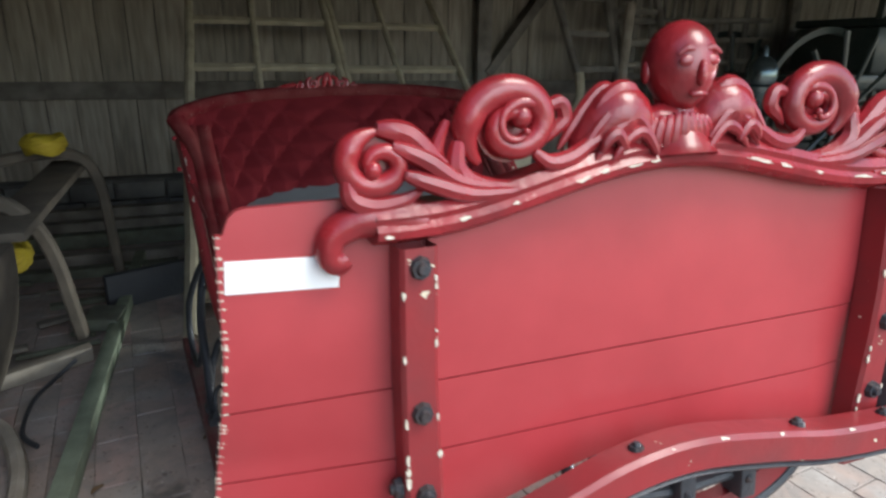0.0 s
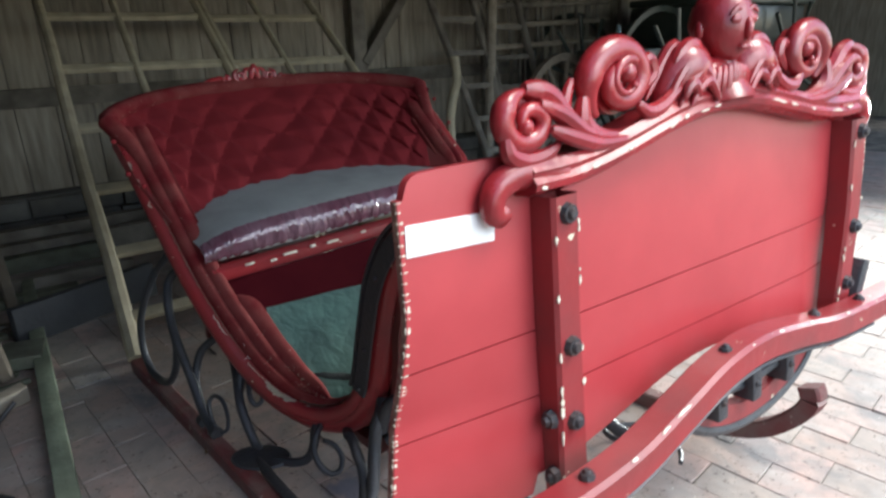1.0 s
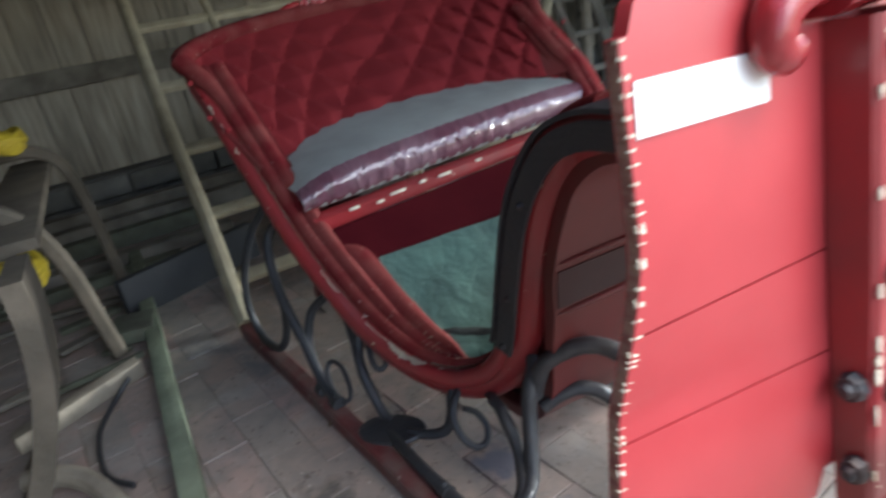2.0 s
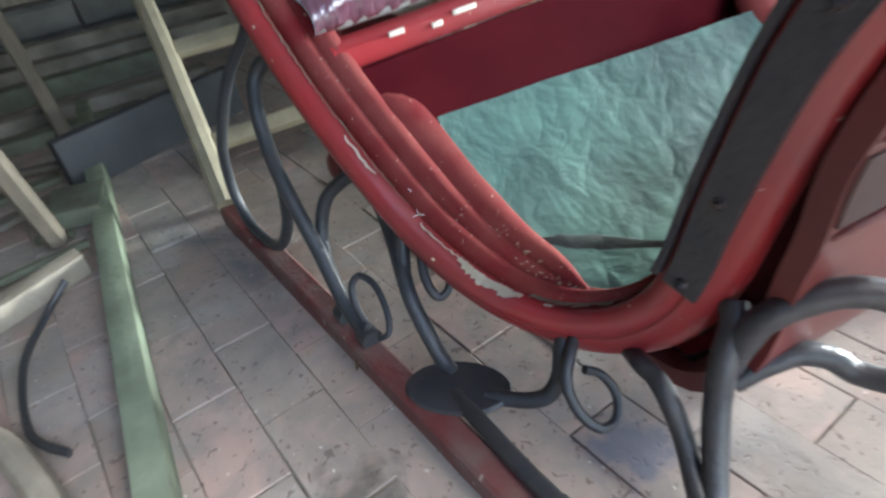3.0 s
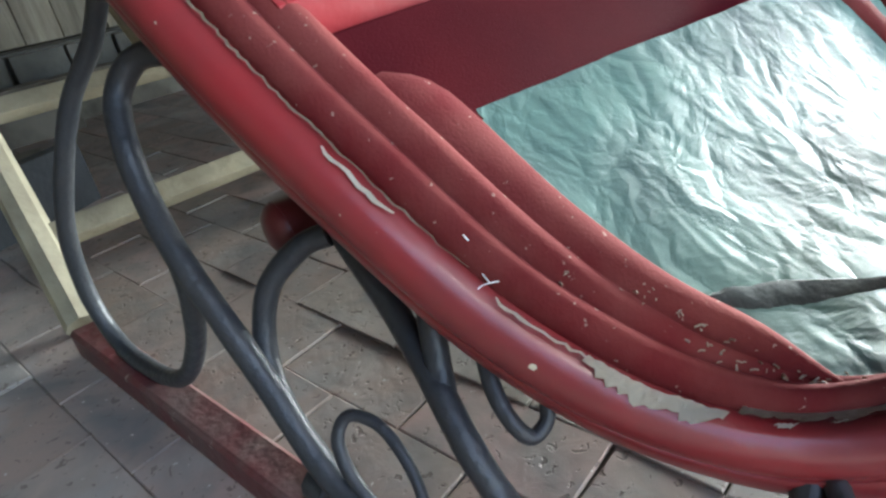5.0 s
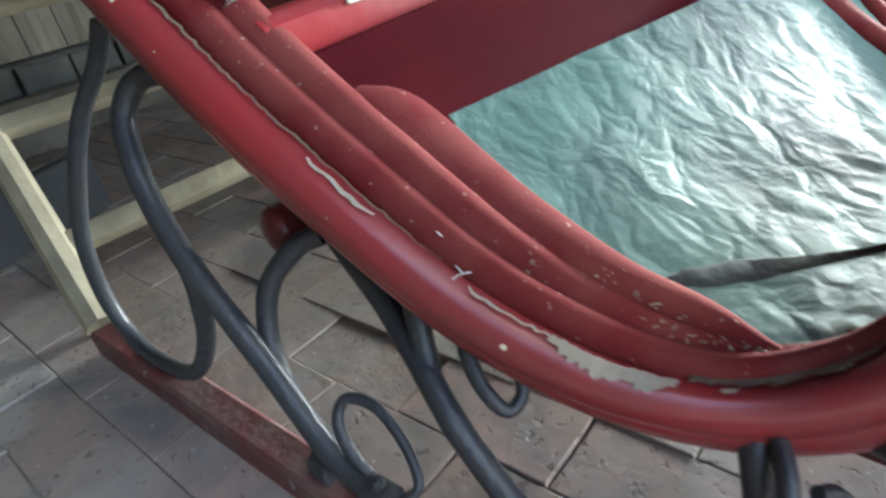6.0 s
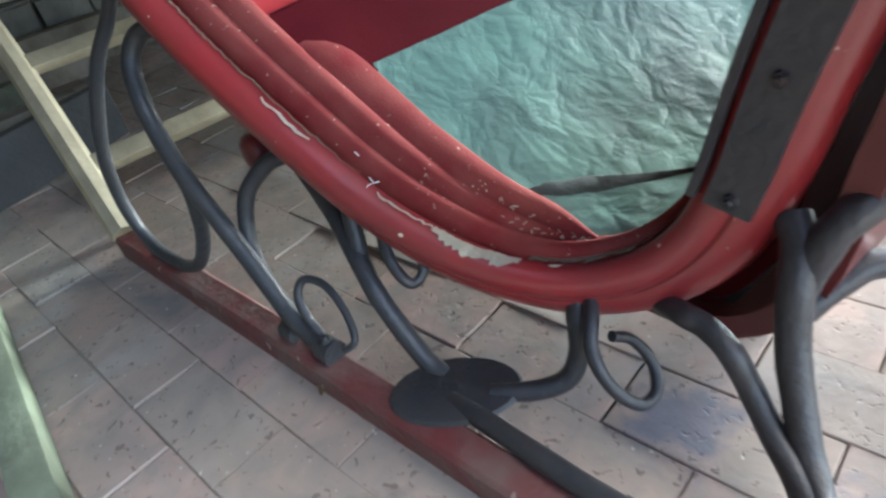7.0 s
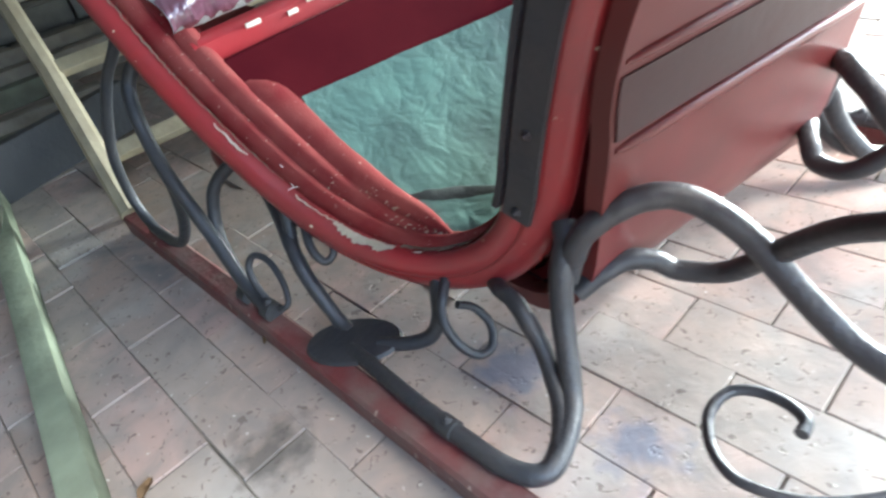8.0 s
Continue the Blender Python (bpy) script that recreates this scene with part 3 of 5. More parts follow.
part("floor_sheet", bm, FOIL, sleigh, "crumpled clear plastic sheet over a pale green floor")
# a dark strip on the sheet paints the shade in its folded gap, wide at one end and running out to nothing
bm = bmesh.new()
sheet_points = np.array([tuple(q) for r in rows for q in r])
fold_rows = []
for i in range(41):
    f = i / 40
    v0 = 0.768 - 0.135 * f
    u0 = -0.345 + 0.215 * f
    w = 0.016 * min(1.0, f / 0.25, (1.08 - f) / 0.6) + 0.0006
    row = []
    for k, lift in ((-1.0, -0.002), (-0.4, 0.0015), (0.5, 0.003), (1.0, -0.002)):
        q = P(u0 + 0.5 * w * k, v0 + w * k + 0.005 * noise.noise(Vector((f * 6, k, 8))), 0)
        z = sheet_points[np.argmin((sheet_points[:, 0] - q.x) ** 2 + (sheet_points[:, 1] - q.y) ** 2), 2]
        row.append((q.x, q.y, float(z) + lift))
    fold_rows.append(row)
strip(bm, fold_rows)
part("fold_shade_strip", bm, FOLD_SHADE, sleigh, "dark grey strip on the plastic sheet for the shade of a gap")

# broad velvet pad between the rolls and the floor sheet, rounded off at its upper end
for side in (1, -1):
    bm = bmesh.new()
    rows = []
    ends = smooth_path([(-0.425, 1.03, 0.455), (-0.40, 0.985, 0.425), (-0.385, 0.93, 0.375), (-0.368, 0.86, 0.315), (-0.354, 0.78, 0.267), (-0.338, 0.71, 0.238), (-0.336, 0.65, 0.212), (-0.325, 0.60, 0.19)], 5)
    for i, q in enumerate(ends):
        f = i / (len(ends) - 1)
        wide = 0.052 * min(1.0, (0.08 + 6 * f) ** 0.5) * (1 - 0.8 * min(1.0, max(0.0, f - 0.25) / 0.6))
        high = 0.030 * min(1.0, (0.08 + 6 * f) ** 0.5) * (1 - 0.6 * f)
        rows.append([P((q.x + wide * math.cos(a)) * side, q.y - 0.4 * high * math.sin(a), q.z + high * math.sin(a) - 0.012) for a in (2 * math.pi * k / 14 for k in range(15))])
    vs = strip(bm, rows)
    bm.faces.new(vs[0][:-1])
    bmesh.ops.remove_doubles(bm, verts=bm.verts, dist=0.0003)
    part("side_padding", bm, VELVET, sleigh, "padded red velvet at the foot of the side")

# seat: a plush board with shade put into its dark colour, leaning back, a bead, the painted rail and the cushion on it
def seat_row(v, z, near, far, n=12):
    return [SEATLINE(near + (far - near) * i / n, v, z) for i in range(n + 1)]


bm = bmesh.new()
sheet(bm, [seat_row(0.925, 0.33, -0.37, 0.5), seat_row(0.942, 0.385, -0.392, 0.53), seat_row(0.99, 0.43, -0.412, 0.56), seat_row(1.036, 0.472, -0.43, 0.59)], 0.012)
part("seat_front", bm, VELVET_SHADED, sleigh, "dark red plush seat front, deepened for shade")
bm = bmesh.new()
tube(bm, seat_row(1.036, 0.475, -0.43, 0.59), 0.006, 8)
part("seat_bead", bm, VELVET_SHADED, sleigh, "dark red piping below the seat rail, deepened for shade")
bm = bmesh.new()
sheet(bm, [seat_row(1.05, 0.478, -0.43, 0.6), seat_row(1.048, 0.495, -0.437, 0.6), seat_row(1.05, 0.512, -0.445, 0.61), seat_row(1.06, 0.52, -0.445, 0.61), seat_row(1.09, 0.522, -0.44, 0.61)], 0.012)
part("seat_rail", bm, RED_WORN, sleigh, "red seat rail with chipped paint")
for u, l, z in ((-0.345, 0.03, 0.512), (-0.26, 0.022, 0.502), (-0.215, 0.05, 0.51), (-0.115, 0.02, 0.512), (-0.05, 0.045, 0.508), (0.09, 0.02, 0.511)):
    bm = bmesh.new()
    bar(bm, SEATLINE(u, 1.047, z), SEATLINE(u + l, 1.047, z), 0.005, 0.008, 0.0012)
    part("bare_patch", bm, CHIP, sleigh)


def cushion_rows(n=40, front_only=False):
    rows = []
    prof = [(1.03, 0.402), (1.012, 0.415), (1.008, 0.437), (1.025, 0.46), (1.06, 0.477), (1.12, 0.488), (1.25, 0.502), (1.4, 0.515), (1.55, 0.525), (1.75, 0.525)]
    if front_only:
        prof = [(a - 0.005, b + 0.003) for a, b in prof[:5]]
    prof = smooth_path([(0, a, b) for a, b in prof], 4)
    for q in prof:
        row = []
        for i in range(n + 1):
            s = -1 + 2 * i / n
            u = 0.70 * s
            edge = 1 - abs(s) ** 8
            dz = 0.02 * (1 - s * s)
            pk = 0.0014 * math.sin(i * 2.4 + q.y * 30) * (1 if front_only else 0.5)
            row.append(SEAT(u, q.y + (1 - edge) * 0.02 + (0.0012 * math.sin(i * 1.7) if front_only else 0), 0.4 + (q.z - 0.4) * (0.6 + 0.4 * edge) + dz * (q.z - 0.4) * 6 + pk))
        rows.append(row)
    return rows


bm = bmesh.new()
strip(bm, cushion_rows())
part("seat_cushion", bm, GREY_FELT, sleigh, "grey cloth top of the seat cushion")
bm = bmesh.new()
strip(bm, cushion_rows(80, True))
part("cushion_film", bm, SATIN, sleigh, "shiny clear film over the purple satin cushion front")


# barrel-shaped tufted seat back
def back_point(s, t, out=0.0):
    """s from -1 to 1 round the back, t from the seat to the top."""
    a = s * math.pi / 2
    ca, sa = math.cos(a), math.sin(a)
    top = Vector((0.735 * math.copysign(abs(sa) ** 0.8, sa), 1.67 + 0.55 * ca ** 0.9, 0.71 + 0.165 * ca ** 0.8))
    low = Vector((0.68 * math.copysign(abs(sa) ** 0.8, sa), 1.42 + 0.36 * ca ** 0.9, 0.45))
    p = low.lerp(top, t)
    d = Vector((sa * 0.9, ca, 0)).normalized()
    p += d * (0.03 * math.sin(math.pi * t) + out)
    return p


RAIL_V, RAIL_Z = [p.y for p in rail[60::-1]], [p.z for p in rail[60::-1]]


def tuck(q):
    """Keep the ends of the upholstery below and inside the rolls of the side rail."""
    b = BACK(q.x, q.y, q.z)
    v = b.y + 0.06 * b.x
    limit = float(np.interp(v, RAIL_V, RAIL_Z)) - 0.02 if v < 1.5 else 9.0
    if b.z > limit:
        u = max(-0.43, min(0.64, b.x - 0.045 + 0.105 * v))
        return P(u, v, limit)
    return b


bm = bmesh.new()
NB, NT = 180, 36
TC, TR = 6.5, 3.0  # tufts across and up
rows = []
for j in range(NT + 1):
    t = j / NT
    row = []
    for i in range(NB + 1):
        s = -0.82 + 1.64 * i / NB
        x, y = s * TC, t * TR
        cr = min(abs(((x + y) % 1) - 0.5), abs(((x - y) % 1) - 0.5)) * 2
        puff = 0.06 * (cr ** 0.5) * min(1, 4 * (1 - t), 4 * t + 0.2)
        row.append(tuck(back_point(s, t, 0.012 - puff * min(1.0, 8 * (0.82 - abs(s))))))
    rows.append(row)
strip(bm, rows)
part("tufted_back", bm, VELVET_BACK, sleigh, "dark red buttoned plush seat back")
for j in range(1, 4):
    for i in range(-8, 9):
        for k in (0, 1):
            x = i + 0.5 * k
            y = j + 0.5 * k - 0.0
            s, t = (x + 0.5) / TC, y / TR
            if abs(s) < 0.78 and 0.1 < t < 0.93:
                q = back_point(s, t, 0.006)
                bm = bmesh.new()
                ball(bm, BACK(q.x, q.y, q.z), 0.009, 1, 0.7, 1, 1)
                part("tuft_button", bm, VELVET_BACK, sleigh)
bm = bmesh.new()
sheet(bm, [[BACK(*back_point(-0.66 + 1.32 * i / 60, t, 0.05)) for i in range(61)] for t in (-0.06, 0.35, 0.7, 1.0)], 0.02)
part("outer_back", bm, RED_DARK, sleigh)
bm = bmesh.new()
tube(bm, [P(-0.47, 1.40, 0.80), P(-0.485, 1.46, 0.865)] + [BACK(*(back_point(-0.72 + 1.44 * i / 60, 1.0, 0.02) + Vector((0, 0, 0.004)))) for i in range(61)] + [P(0.66, 1.46, 0.865), P(0.65, 1.40, 0.80)],
     [0.02, 0.026] + [0.03] * 61 + [0.026, 0.02], 10)
part("back_roll", bm, VELVET, sleigh, "padded plush roll along the top of the back")


# ---- carved ornament ----
def spiral(bm, c, r0, turns, start, sgn, y, rad, taper=0.35, depth=0.6, shrink=0.22, n=46, sx=1.0, sz=1.0):
    """A carved volute in the plane of the dash: a tapering bar wound inwards."""
    pts, rr = [], []
    for i in range(n + 1):
        f = i / n
        a = start + sgn * f * turns * 2 * math.pi
        r = r0 * (1 - (1 - shrink) * f ** 0.85)
        pts.append((c[0] + sx * r * math.cos(a), y - 0.012 * f, c[1] + sz * r * math.sin(a)))
        rr.append(rad * (1 - (1 - taper) * f) * min(1.0, 0.25 + 7 * f))
    tube(bm, pts, rr, 12)
    ball(bm, pts[-1], rad * 0.62, 1, 1, 1, 2)


def leaf(bm, pts, r, y, depth=1.0, sides=8):
    p = smooth_path([(a, y + (d[0] if d else 0), b) for a, b, *d in pts], 5)
    k = len(p) - 1
    tube(bm, p, [max(0.0015, r * math.sin(math.pi * (0.12 + 0.86 * i / k)) ** 0.7) for i in range(k + 1)], sides)


def disc_back(bm, c, r, y0, y1):
    m = Matrix.Translation((c[0], (y0 + y1) / 2, c[1])) @ Matrix.Rotation(math.pi / 2, 4, "X")
    bmesh.ops.create_cone(bm, cap_ends=True, segments=24, radius1=r, radius2=r, depth=abs(y1 - y0), matrix=m)
# ---- dash board ----
XC = 0.078


def top_line(x):
    """Lower edge of the moulded top rail."""
    d = min(abs(x - XC) / 0.43, 1.25)
    return 0.815 + 0.062 * (0.5 + 0.5 * math.cos(math.pi * min(d, 1.0)))


def dash_half_width(z):
    return 0.64 + 0.16 * max(0, 0.69 - z) ** 1.2


def dash_bend(z, s):
    """Bends the lower corners of the dash a little backwards, to fit the camera's view."""
    return 0.032 * min(1.0, max(0.0, 0.68 - z) / 0.15) ** 1.3 * max(0.0, (abs(s) - 0.6) / 0.4)


def panel_bottom(x):
    d = abs(x - XC)
    return 0.375 + 0.035 * (1 + math.cos(d / 0.43 * math.pi)) if d < 0.43 else 0.345 + 0.02 * (d - 0.43)


DASH = Matrix(((0.9784, -0.0439, 0.03, -0.0073), (-0.0722, 0.9289, 0.1123, -0.2077), (0.0391, -0.0646, 1.0734, 0.0688), (0, 0, 0, 1)))
FORE = Matrix(((0.8796, -0.0399, 0.0248, -0.06), (-0.0277, 0.8445, 0.0928, -0.1746), (-0.0102, -0.0587, 0.8873, 0.3437), (0, 0, 0, 1)))  # bar and crest ends
XB = 0.047  # middle of the boards


def dash_part(name, bm, material, parent, label=""):
    """A part of the dash, drawn upright and square and then set in its place."""
    bmesh.ops.transform(bm, matrix=DASH, verts=bm.verts)
    return part(name, bm, material, parent, label)


seams = (0.505, 0.61)
for k in range(3):
    bm = bmesh.new()
    front_v, back_v = [], []
    xs = [XC - 0.72 + 1.44 * i / 72 for i in range(73)]
    rows = []
    for j in range(9):
        f = j / 8
        row = []
        for i in range(145):
            s = -1 + 2 * i / 144
            x0 = XB + s * 0.65
            lo = panel_bottom(x0) if k == 0 else seams[k - 1] + 0.0012
            hi = seams[k] - 0.0012 if k < 2 else None
            if hi is None:
                cr = 0.012
                e = 0.64 - abs(x0 - XB)
                hi = 0.872 if abs(s) > 0.66 else top_line(x0) + 0.02
                if e < 0.03:
                    f0 = 1 - max(0.0, e) / 0.03
                    hi -= 0.03 * (1 - math.sqrt(max(0.0, 1 - f0 * f0)))
            z = lo + (hi - lo) * f
            x = XB + s * dash_half_width(z)
            row.append((x, dash_bend(z, s), z))
        rows.append(row)
    strip(bm, rows)
    bmesh.ops.recalc_face_normals(bm, faces=bm.faces)
    if sum(fc.normal.y for fc in bm.faces) > 0:
        bmesh.ops.reverse_faces(bm, faces=bm.faces)
    r = bmesh.ops.extrude_face_region(bm, geom=list(bm.faces))
    bmesh.ops.translate(bm, vec=(0, 0.016, 0), verts=[g for g in r["geom"] if isinstance(g, bmesh.types.BMVert)])
    dash_part("dash_board", bm, RED, sleigh, "wide red lacquered board of the tall dash")

# battens behind the seams
for z in seams:
    bm = bmesh.new()
    box(bm, (XB - 0.37, 0.017, z - 0.012), (XB + 0.37, 0.024, z + 0.012), 0.001)
    dash_part("seam_batten", bm, RED_DARK, sleigh)

# chipped edge of the dash board
rnd = random.Random(5)
for side in (-1, 1):
    z = 0.37
    while z < 0.84:
        h = rnd.uniform(0.0012, 0.004) if rnd.random() < 0.85 else rnd.uniform(0.005, 0.009)
        w = rnd.uniform(0.002, 0.0045) * (1.6 if 0.5 < z < 0.62 else 1)
        x = XB + side * dash_half_width(z)
        bm = bmesh.new()
        chip_patch(bm, (x - side * w * 1.0, -0.0003 + dash_bend(z, 1), z + h / 2), (w, 0, 0), (0, 0, h * 0.6), int(z * 9000), 0.0005)
        chip_patch(bm, (x + side * 0.0014, 0.0015 + dash_bend(z, 1), z + h / 2), (0, rnd.uniform(0.0015, 0.004), 0), (0, 0, h * 0.6), int(z * 7000), 0.0005)
        dash_part("chip", bm, CHIP, sleigh)
        z += h + rnd.uniform(0.002, 0.014)

# worn bare edge of the boards
for side in (-1, 1):
    bm = bmesh.new()
    rows = []
    for k in range(61):
        z = 0.365 + 0.475 * k / 60
        x, b = XB + side * (dash_half_width(z) + 0.0008), dash_bend(z, 1)
        rows.append([(x - side * 0.003, b + 0.001, z), (x + side * 0.0004 * math.sin(k * 2.9), b + 0.002, z), (x, b + 0.014, z), (x - side * 0.003, b + 0.0152, z), (x - side * 0.003, b + 0.001, z)])
    strip(bm, rows)
    bmesh.ops.remove_doubles(bm, verts=bm.verts, dist=0.0001)
    dash_part("worn_edge", bm, EDGE, sleigh, "rubbed brown-red board edge")

# paper label on the near corner
bm = bmesh.new()
box(bm, (-0.585, -0.0022, 0.765), (-0.434, -0.0006, 0.806), 0.0004, Matrix.Translation((-0.5, 0, 0.79)) @ Matrix.Rotation(radians(3.2), 4, "Y") @ Matrix.Translation((0.5, 0, -0.79)))
dash_part("paper_label", bm, WHITE, sleigh, "blank white paper label")

# uprights with bolts
for side in (-1, 1):
    bm = bmesh.new()
    xc = 0.107 + side * 0.443
    rows = []
    for z in (0.33, 0.40, 0.48, 0.56, 0.64, 0.72, 0.78, 0.81):
        w = 0.027 + 0.006 * max(0, 0.6 - z) / 0.3
        lean = -0.016 * side * max(0, 0.62 - z) / 0.3
        y1 = -0.05 + 0.012 * max(0, 0.6 - z) / 0.3
        x = xc + lean
        rows.append([(x - w, -0.001, z), (x - w, y1 + 0.006, z), (x - w + 0.006, y1, z), (x + w - 0.006, y1, z), (x + w, y1 + 0.006, z), (x + w, -0.001, z), (x - w, -0.001, z)])
    vs = strip(bm, rows)
    bmesh.ops.remove_doubles(bm, verts=bm.verts, dist=0.0002)
    up = dash_part("upright", bm, RED_WORN, sleigh, "bolted red upright batten with chipped edges")
    for z in (0.785, 0.59, 0.468):
        bm = bmesh.new()
        bolt_head(bm, (xc - 0.016 * side * max(0, 0.62 - z) / 0.3, -0.054 + 0.012 * max(0, 0.6 - z) / 0.3, z), 0.0165)
        dash_part("bolt", bm, BOLT, up, "dark iron bolt head")
    for z in (0.475, 0.38) if side < 0 else ():
        bm = bmesh.new()
        bolt_head(bm, (xc + (0.016 - 0.006) * max(0, 0.6 - z) / 0.3 - 0.033, -0.026, z), 0.016, (-1, 0, 0))
        dash_part("bolt", bm, BOLT, up, "dark iron bolt head")
    for k in range(16):
        z = rnd.uniform(0.36, 0.82)
        e = rnd.choice((-1, 1))
        w = 0.027 + 0.006 * max(0, 0.6 - z) / 0.3
        x = xc - 0.016 * side * max(0, 0.62 - z) / 0.3 + e * (w - 0.004)
        bm = bmesh.new()
        chip_patch(bm, (x, -0.0505 + 0.012 * max(0, 0.6 - z) / 0.3, z), (rnd.uniform(0.002, 0.005), 0, 0), (0, 0, rnd.uniform(0.003, 0.012)), k + 40)
        dash_part("chip", bm, CHIP, up)
    # black iron corner block low on the far batten
    if side < 0:
        continue
    bm = bmesh.new()
    bar(bm, (XC + side * 0.50, -0.03, 0.40), (XC + side * 0.545, -0.03, 0.50), 0.03, 0.05, 0.006, (0, 1, 0))
    dash_part("iron_block", bm, IRON, sleigh, "black iron bracket")

# moulded serpentine top rail ending in small curls
bm = bmesh.new()
rows = []
N = 90
for i in range(N + 1):
    x = XC - 0.47 + 0.94 * i / N
    z = top_line(x)
    h = 0.046
    rows.append([(x, 0.024, z), (x, -0.03, z), (x, -0.047, z + 0.008), (x, -0.05, z + 0.018), (x, -0.042, z + 0.026), (x, -0.046, z + 0.034), (x, -0.036, z + h), (x, 0.024, z + h), (x, 0.024, z)])
strip(bm, rows)
bmesh.ops.remove_doubles(bm, verts=bm.verts, dist=0.0002)
bmesh.ops.holes_fill(bm, edges=bm.edges)
tr = dash_part("top_rail", bm, RED_CARVED, sleigh, "serpentine red moulding with worn edges")
for side in (-1, 1):
    bm = bmesh.new()
    pts = smooth_path([(XC + side * a, -0.02, b) for a, b in ((0.40, 0.838), (0.45, 0.846), (0.49, 0.846), (0.522, 0.832), (0.53, 0.808), (0.518, 0.797), (0.507, 0.803))], 5)
    tube(bm, pts, [0.026 - 0.012 * i / (len(pts) - 1) for i in range(len(pts))], 10)
    dash_part("rail_curl", bm, RED_CARVED, sleigh)
for x, l, dz in ((0.195, 0.06, 0.018), (0.262, 0.03, 0.018), (-0.02, 0.03, 0.016), (0.02, 0.02, 0.016), (-0.105, 0.03, 0.018), (-0.065, 0.02, 0.02), (-0.28, 0.02, 0.02),
                 (-0.2, 0.012, 0.02), (-0.385, 0.015, 0.012), (0.42, 0.05, 0.02), (0.48, 0.03, 0.024), (0.34, 0.02, 0.018)):
    bm = bmesh.new()
    x1 = x + l
    z0, z1 = top_line(x) + dz, top_line(x1) + dz
    chip_patch(bm, ((x + x1) / 2, -0.0492, (z0 + z1) / 2), ((x1 - x) / 2, 0, (z1 - z0) / 2), (0, 0.001, 0.003), int(abs(x) * 1000), 0.0006)
    dash_part("chip", bm, CHIP, tr)

# carved crest: volutes, leaves and a bust, the same on both sides
for side in (-1, 1):
    X = lambda a: XC + side * a
    sg = 1 if side < 0 else -1
    base = lambda a: top_line(XC + a) + 0.046
    bm = bmesh.new()
    c = (X(0.462), 0.913)
    spiral(bm, c, 0.043, 1.35, math.pi / 2 if side < 0 else math.pi / 2, sg, -0.02, 0.0195, sx=1.22, sz=0.92)
    leaf(bm, [(X(0.462), 0.956), (X(0.42), 0.945), (X(0.375), 0.905), (X(0.32), 0.878)], 0.017, -0.02)
    leaf(bm, [(X(0.445), 0.935), (X(0.40), 0.915), (X(0.35), 0.885), (X(0.28), 0.872)], 0.013, -0.034)
    leaf(bm, [(X(0.43), 0.90), (X(0.39), 0.885), (X(0.33), 0.868), (X(0.25), 0.868)], 0.012, -0.04)
    leaf(bm, [(X(0.505), 0.905), (X(0.50), 0.875), (X(0.47), 0.862), (X(0.43), 0.866), (X(0.40), 0.88)], 0.014, -0.028)
    disc_back(bm, c, 0.034, 0.008, -0.012)
    dash_part("volute", bm, RED_CARVED, sleigh, "carved red volute")
    bm = bmesh.new()
    c = (X(0.27), 0.95)
    spiral(bm, c, 0.058, 1.5, -0.72 * math.pi if side < 0 else -0.28 * math.pi, -sg, -0.02, 0.0245, sx=1.28)
    spiral(bm, (c[0] + side * -0.004, c[1] - 0.004), 0.038, 0.8, math.pi * (0.2 if side < 0 else 0.8), sg, -0.034, 0.009, sx=1.2)
    disc_back(bm, c, 0.048, 0.01, -0.014)
    leaf(bm, [(X(0.35), 0.935), (X(0.352), 0.90), (X(0.325), 0.876), (X(0.27), 0.868), (X(0.21), 0.885)], 0.017, -0.026)
    leaf(bm, [(X(0.36), 0.96), (X(0.375), 0.92), (X(0.345), 0.888), (X(0.29), 0.866)], 0.011, -0.012)
    leaf(bm, [(X(0.24), 0.915), (X(0.215), 0.90), (X(0.18), 0.905), (X(0.14), 0.925), (X(0.11), 0.915)], 0.012, -0.036)
    leaf(bm, [(X(0.225), 0.965), (X(0.195), 0.975), (X(0.185), 0.955), (X(0.20), 0.94), (X(0.215), 0.925)], 0.0115, -0.02)
    dash_part("volute", bm, RED_CARVED, sleigh, "carved red volute")
    bm = bmesh.new()
    for k, (a0, z0, a1, z1, a2, z2, a3, z3, r, y) in enumerate((
            (0.065, 0.945, 0.085, 0.985, 0.125, 0.972, 0.155, 0.915, 0.014, -0.026),
            (0.06, 0.925, 0.09, 0.968, 0.128, 0.952, 0.17, 0.905, 0.011, -0.038),
            (0.05, 0.915, 0.082, 0.95, 0.115, 0.935, 0.145, 0.90, 0.010, -0.045),
            (0.045, 0.90, 0.07, 0.93, 0.095, 0.925, 0.12, 0.898, 0.009, -0.049),
            (0.075, 0.96, 0.11, 0.988, 0.148, 0.96, 0.185, 0.912, 0.012, -0.006),
            (0.10, 0.91, 0.115, 0.93, 0.13, 0.925, 0.14, 0.908, 0.010, -0.05))):
        leaf(bm, [(X(a0), z0), (X(a1), z1), (X(a2), z2), (X(a3), z3)], r, y)
    leaf(bm, [(X(0.05), 0.915), (X(0.085), 0.952), (X(0.12), 0.94), (X(0.165), 0.90)], 0.044, -0.012, sides=14)
    dash_part("acanthus_wing", bm, RED_CARVED, sleigh, "carved acanthus leaves at the shoulder")
bm = bmesh.new()
ball(bm, (XC, -0.012, 0.925), 0.07, 1.0, 0.45, 0.62, 3)
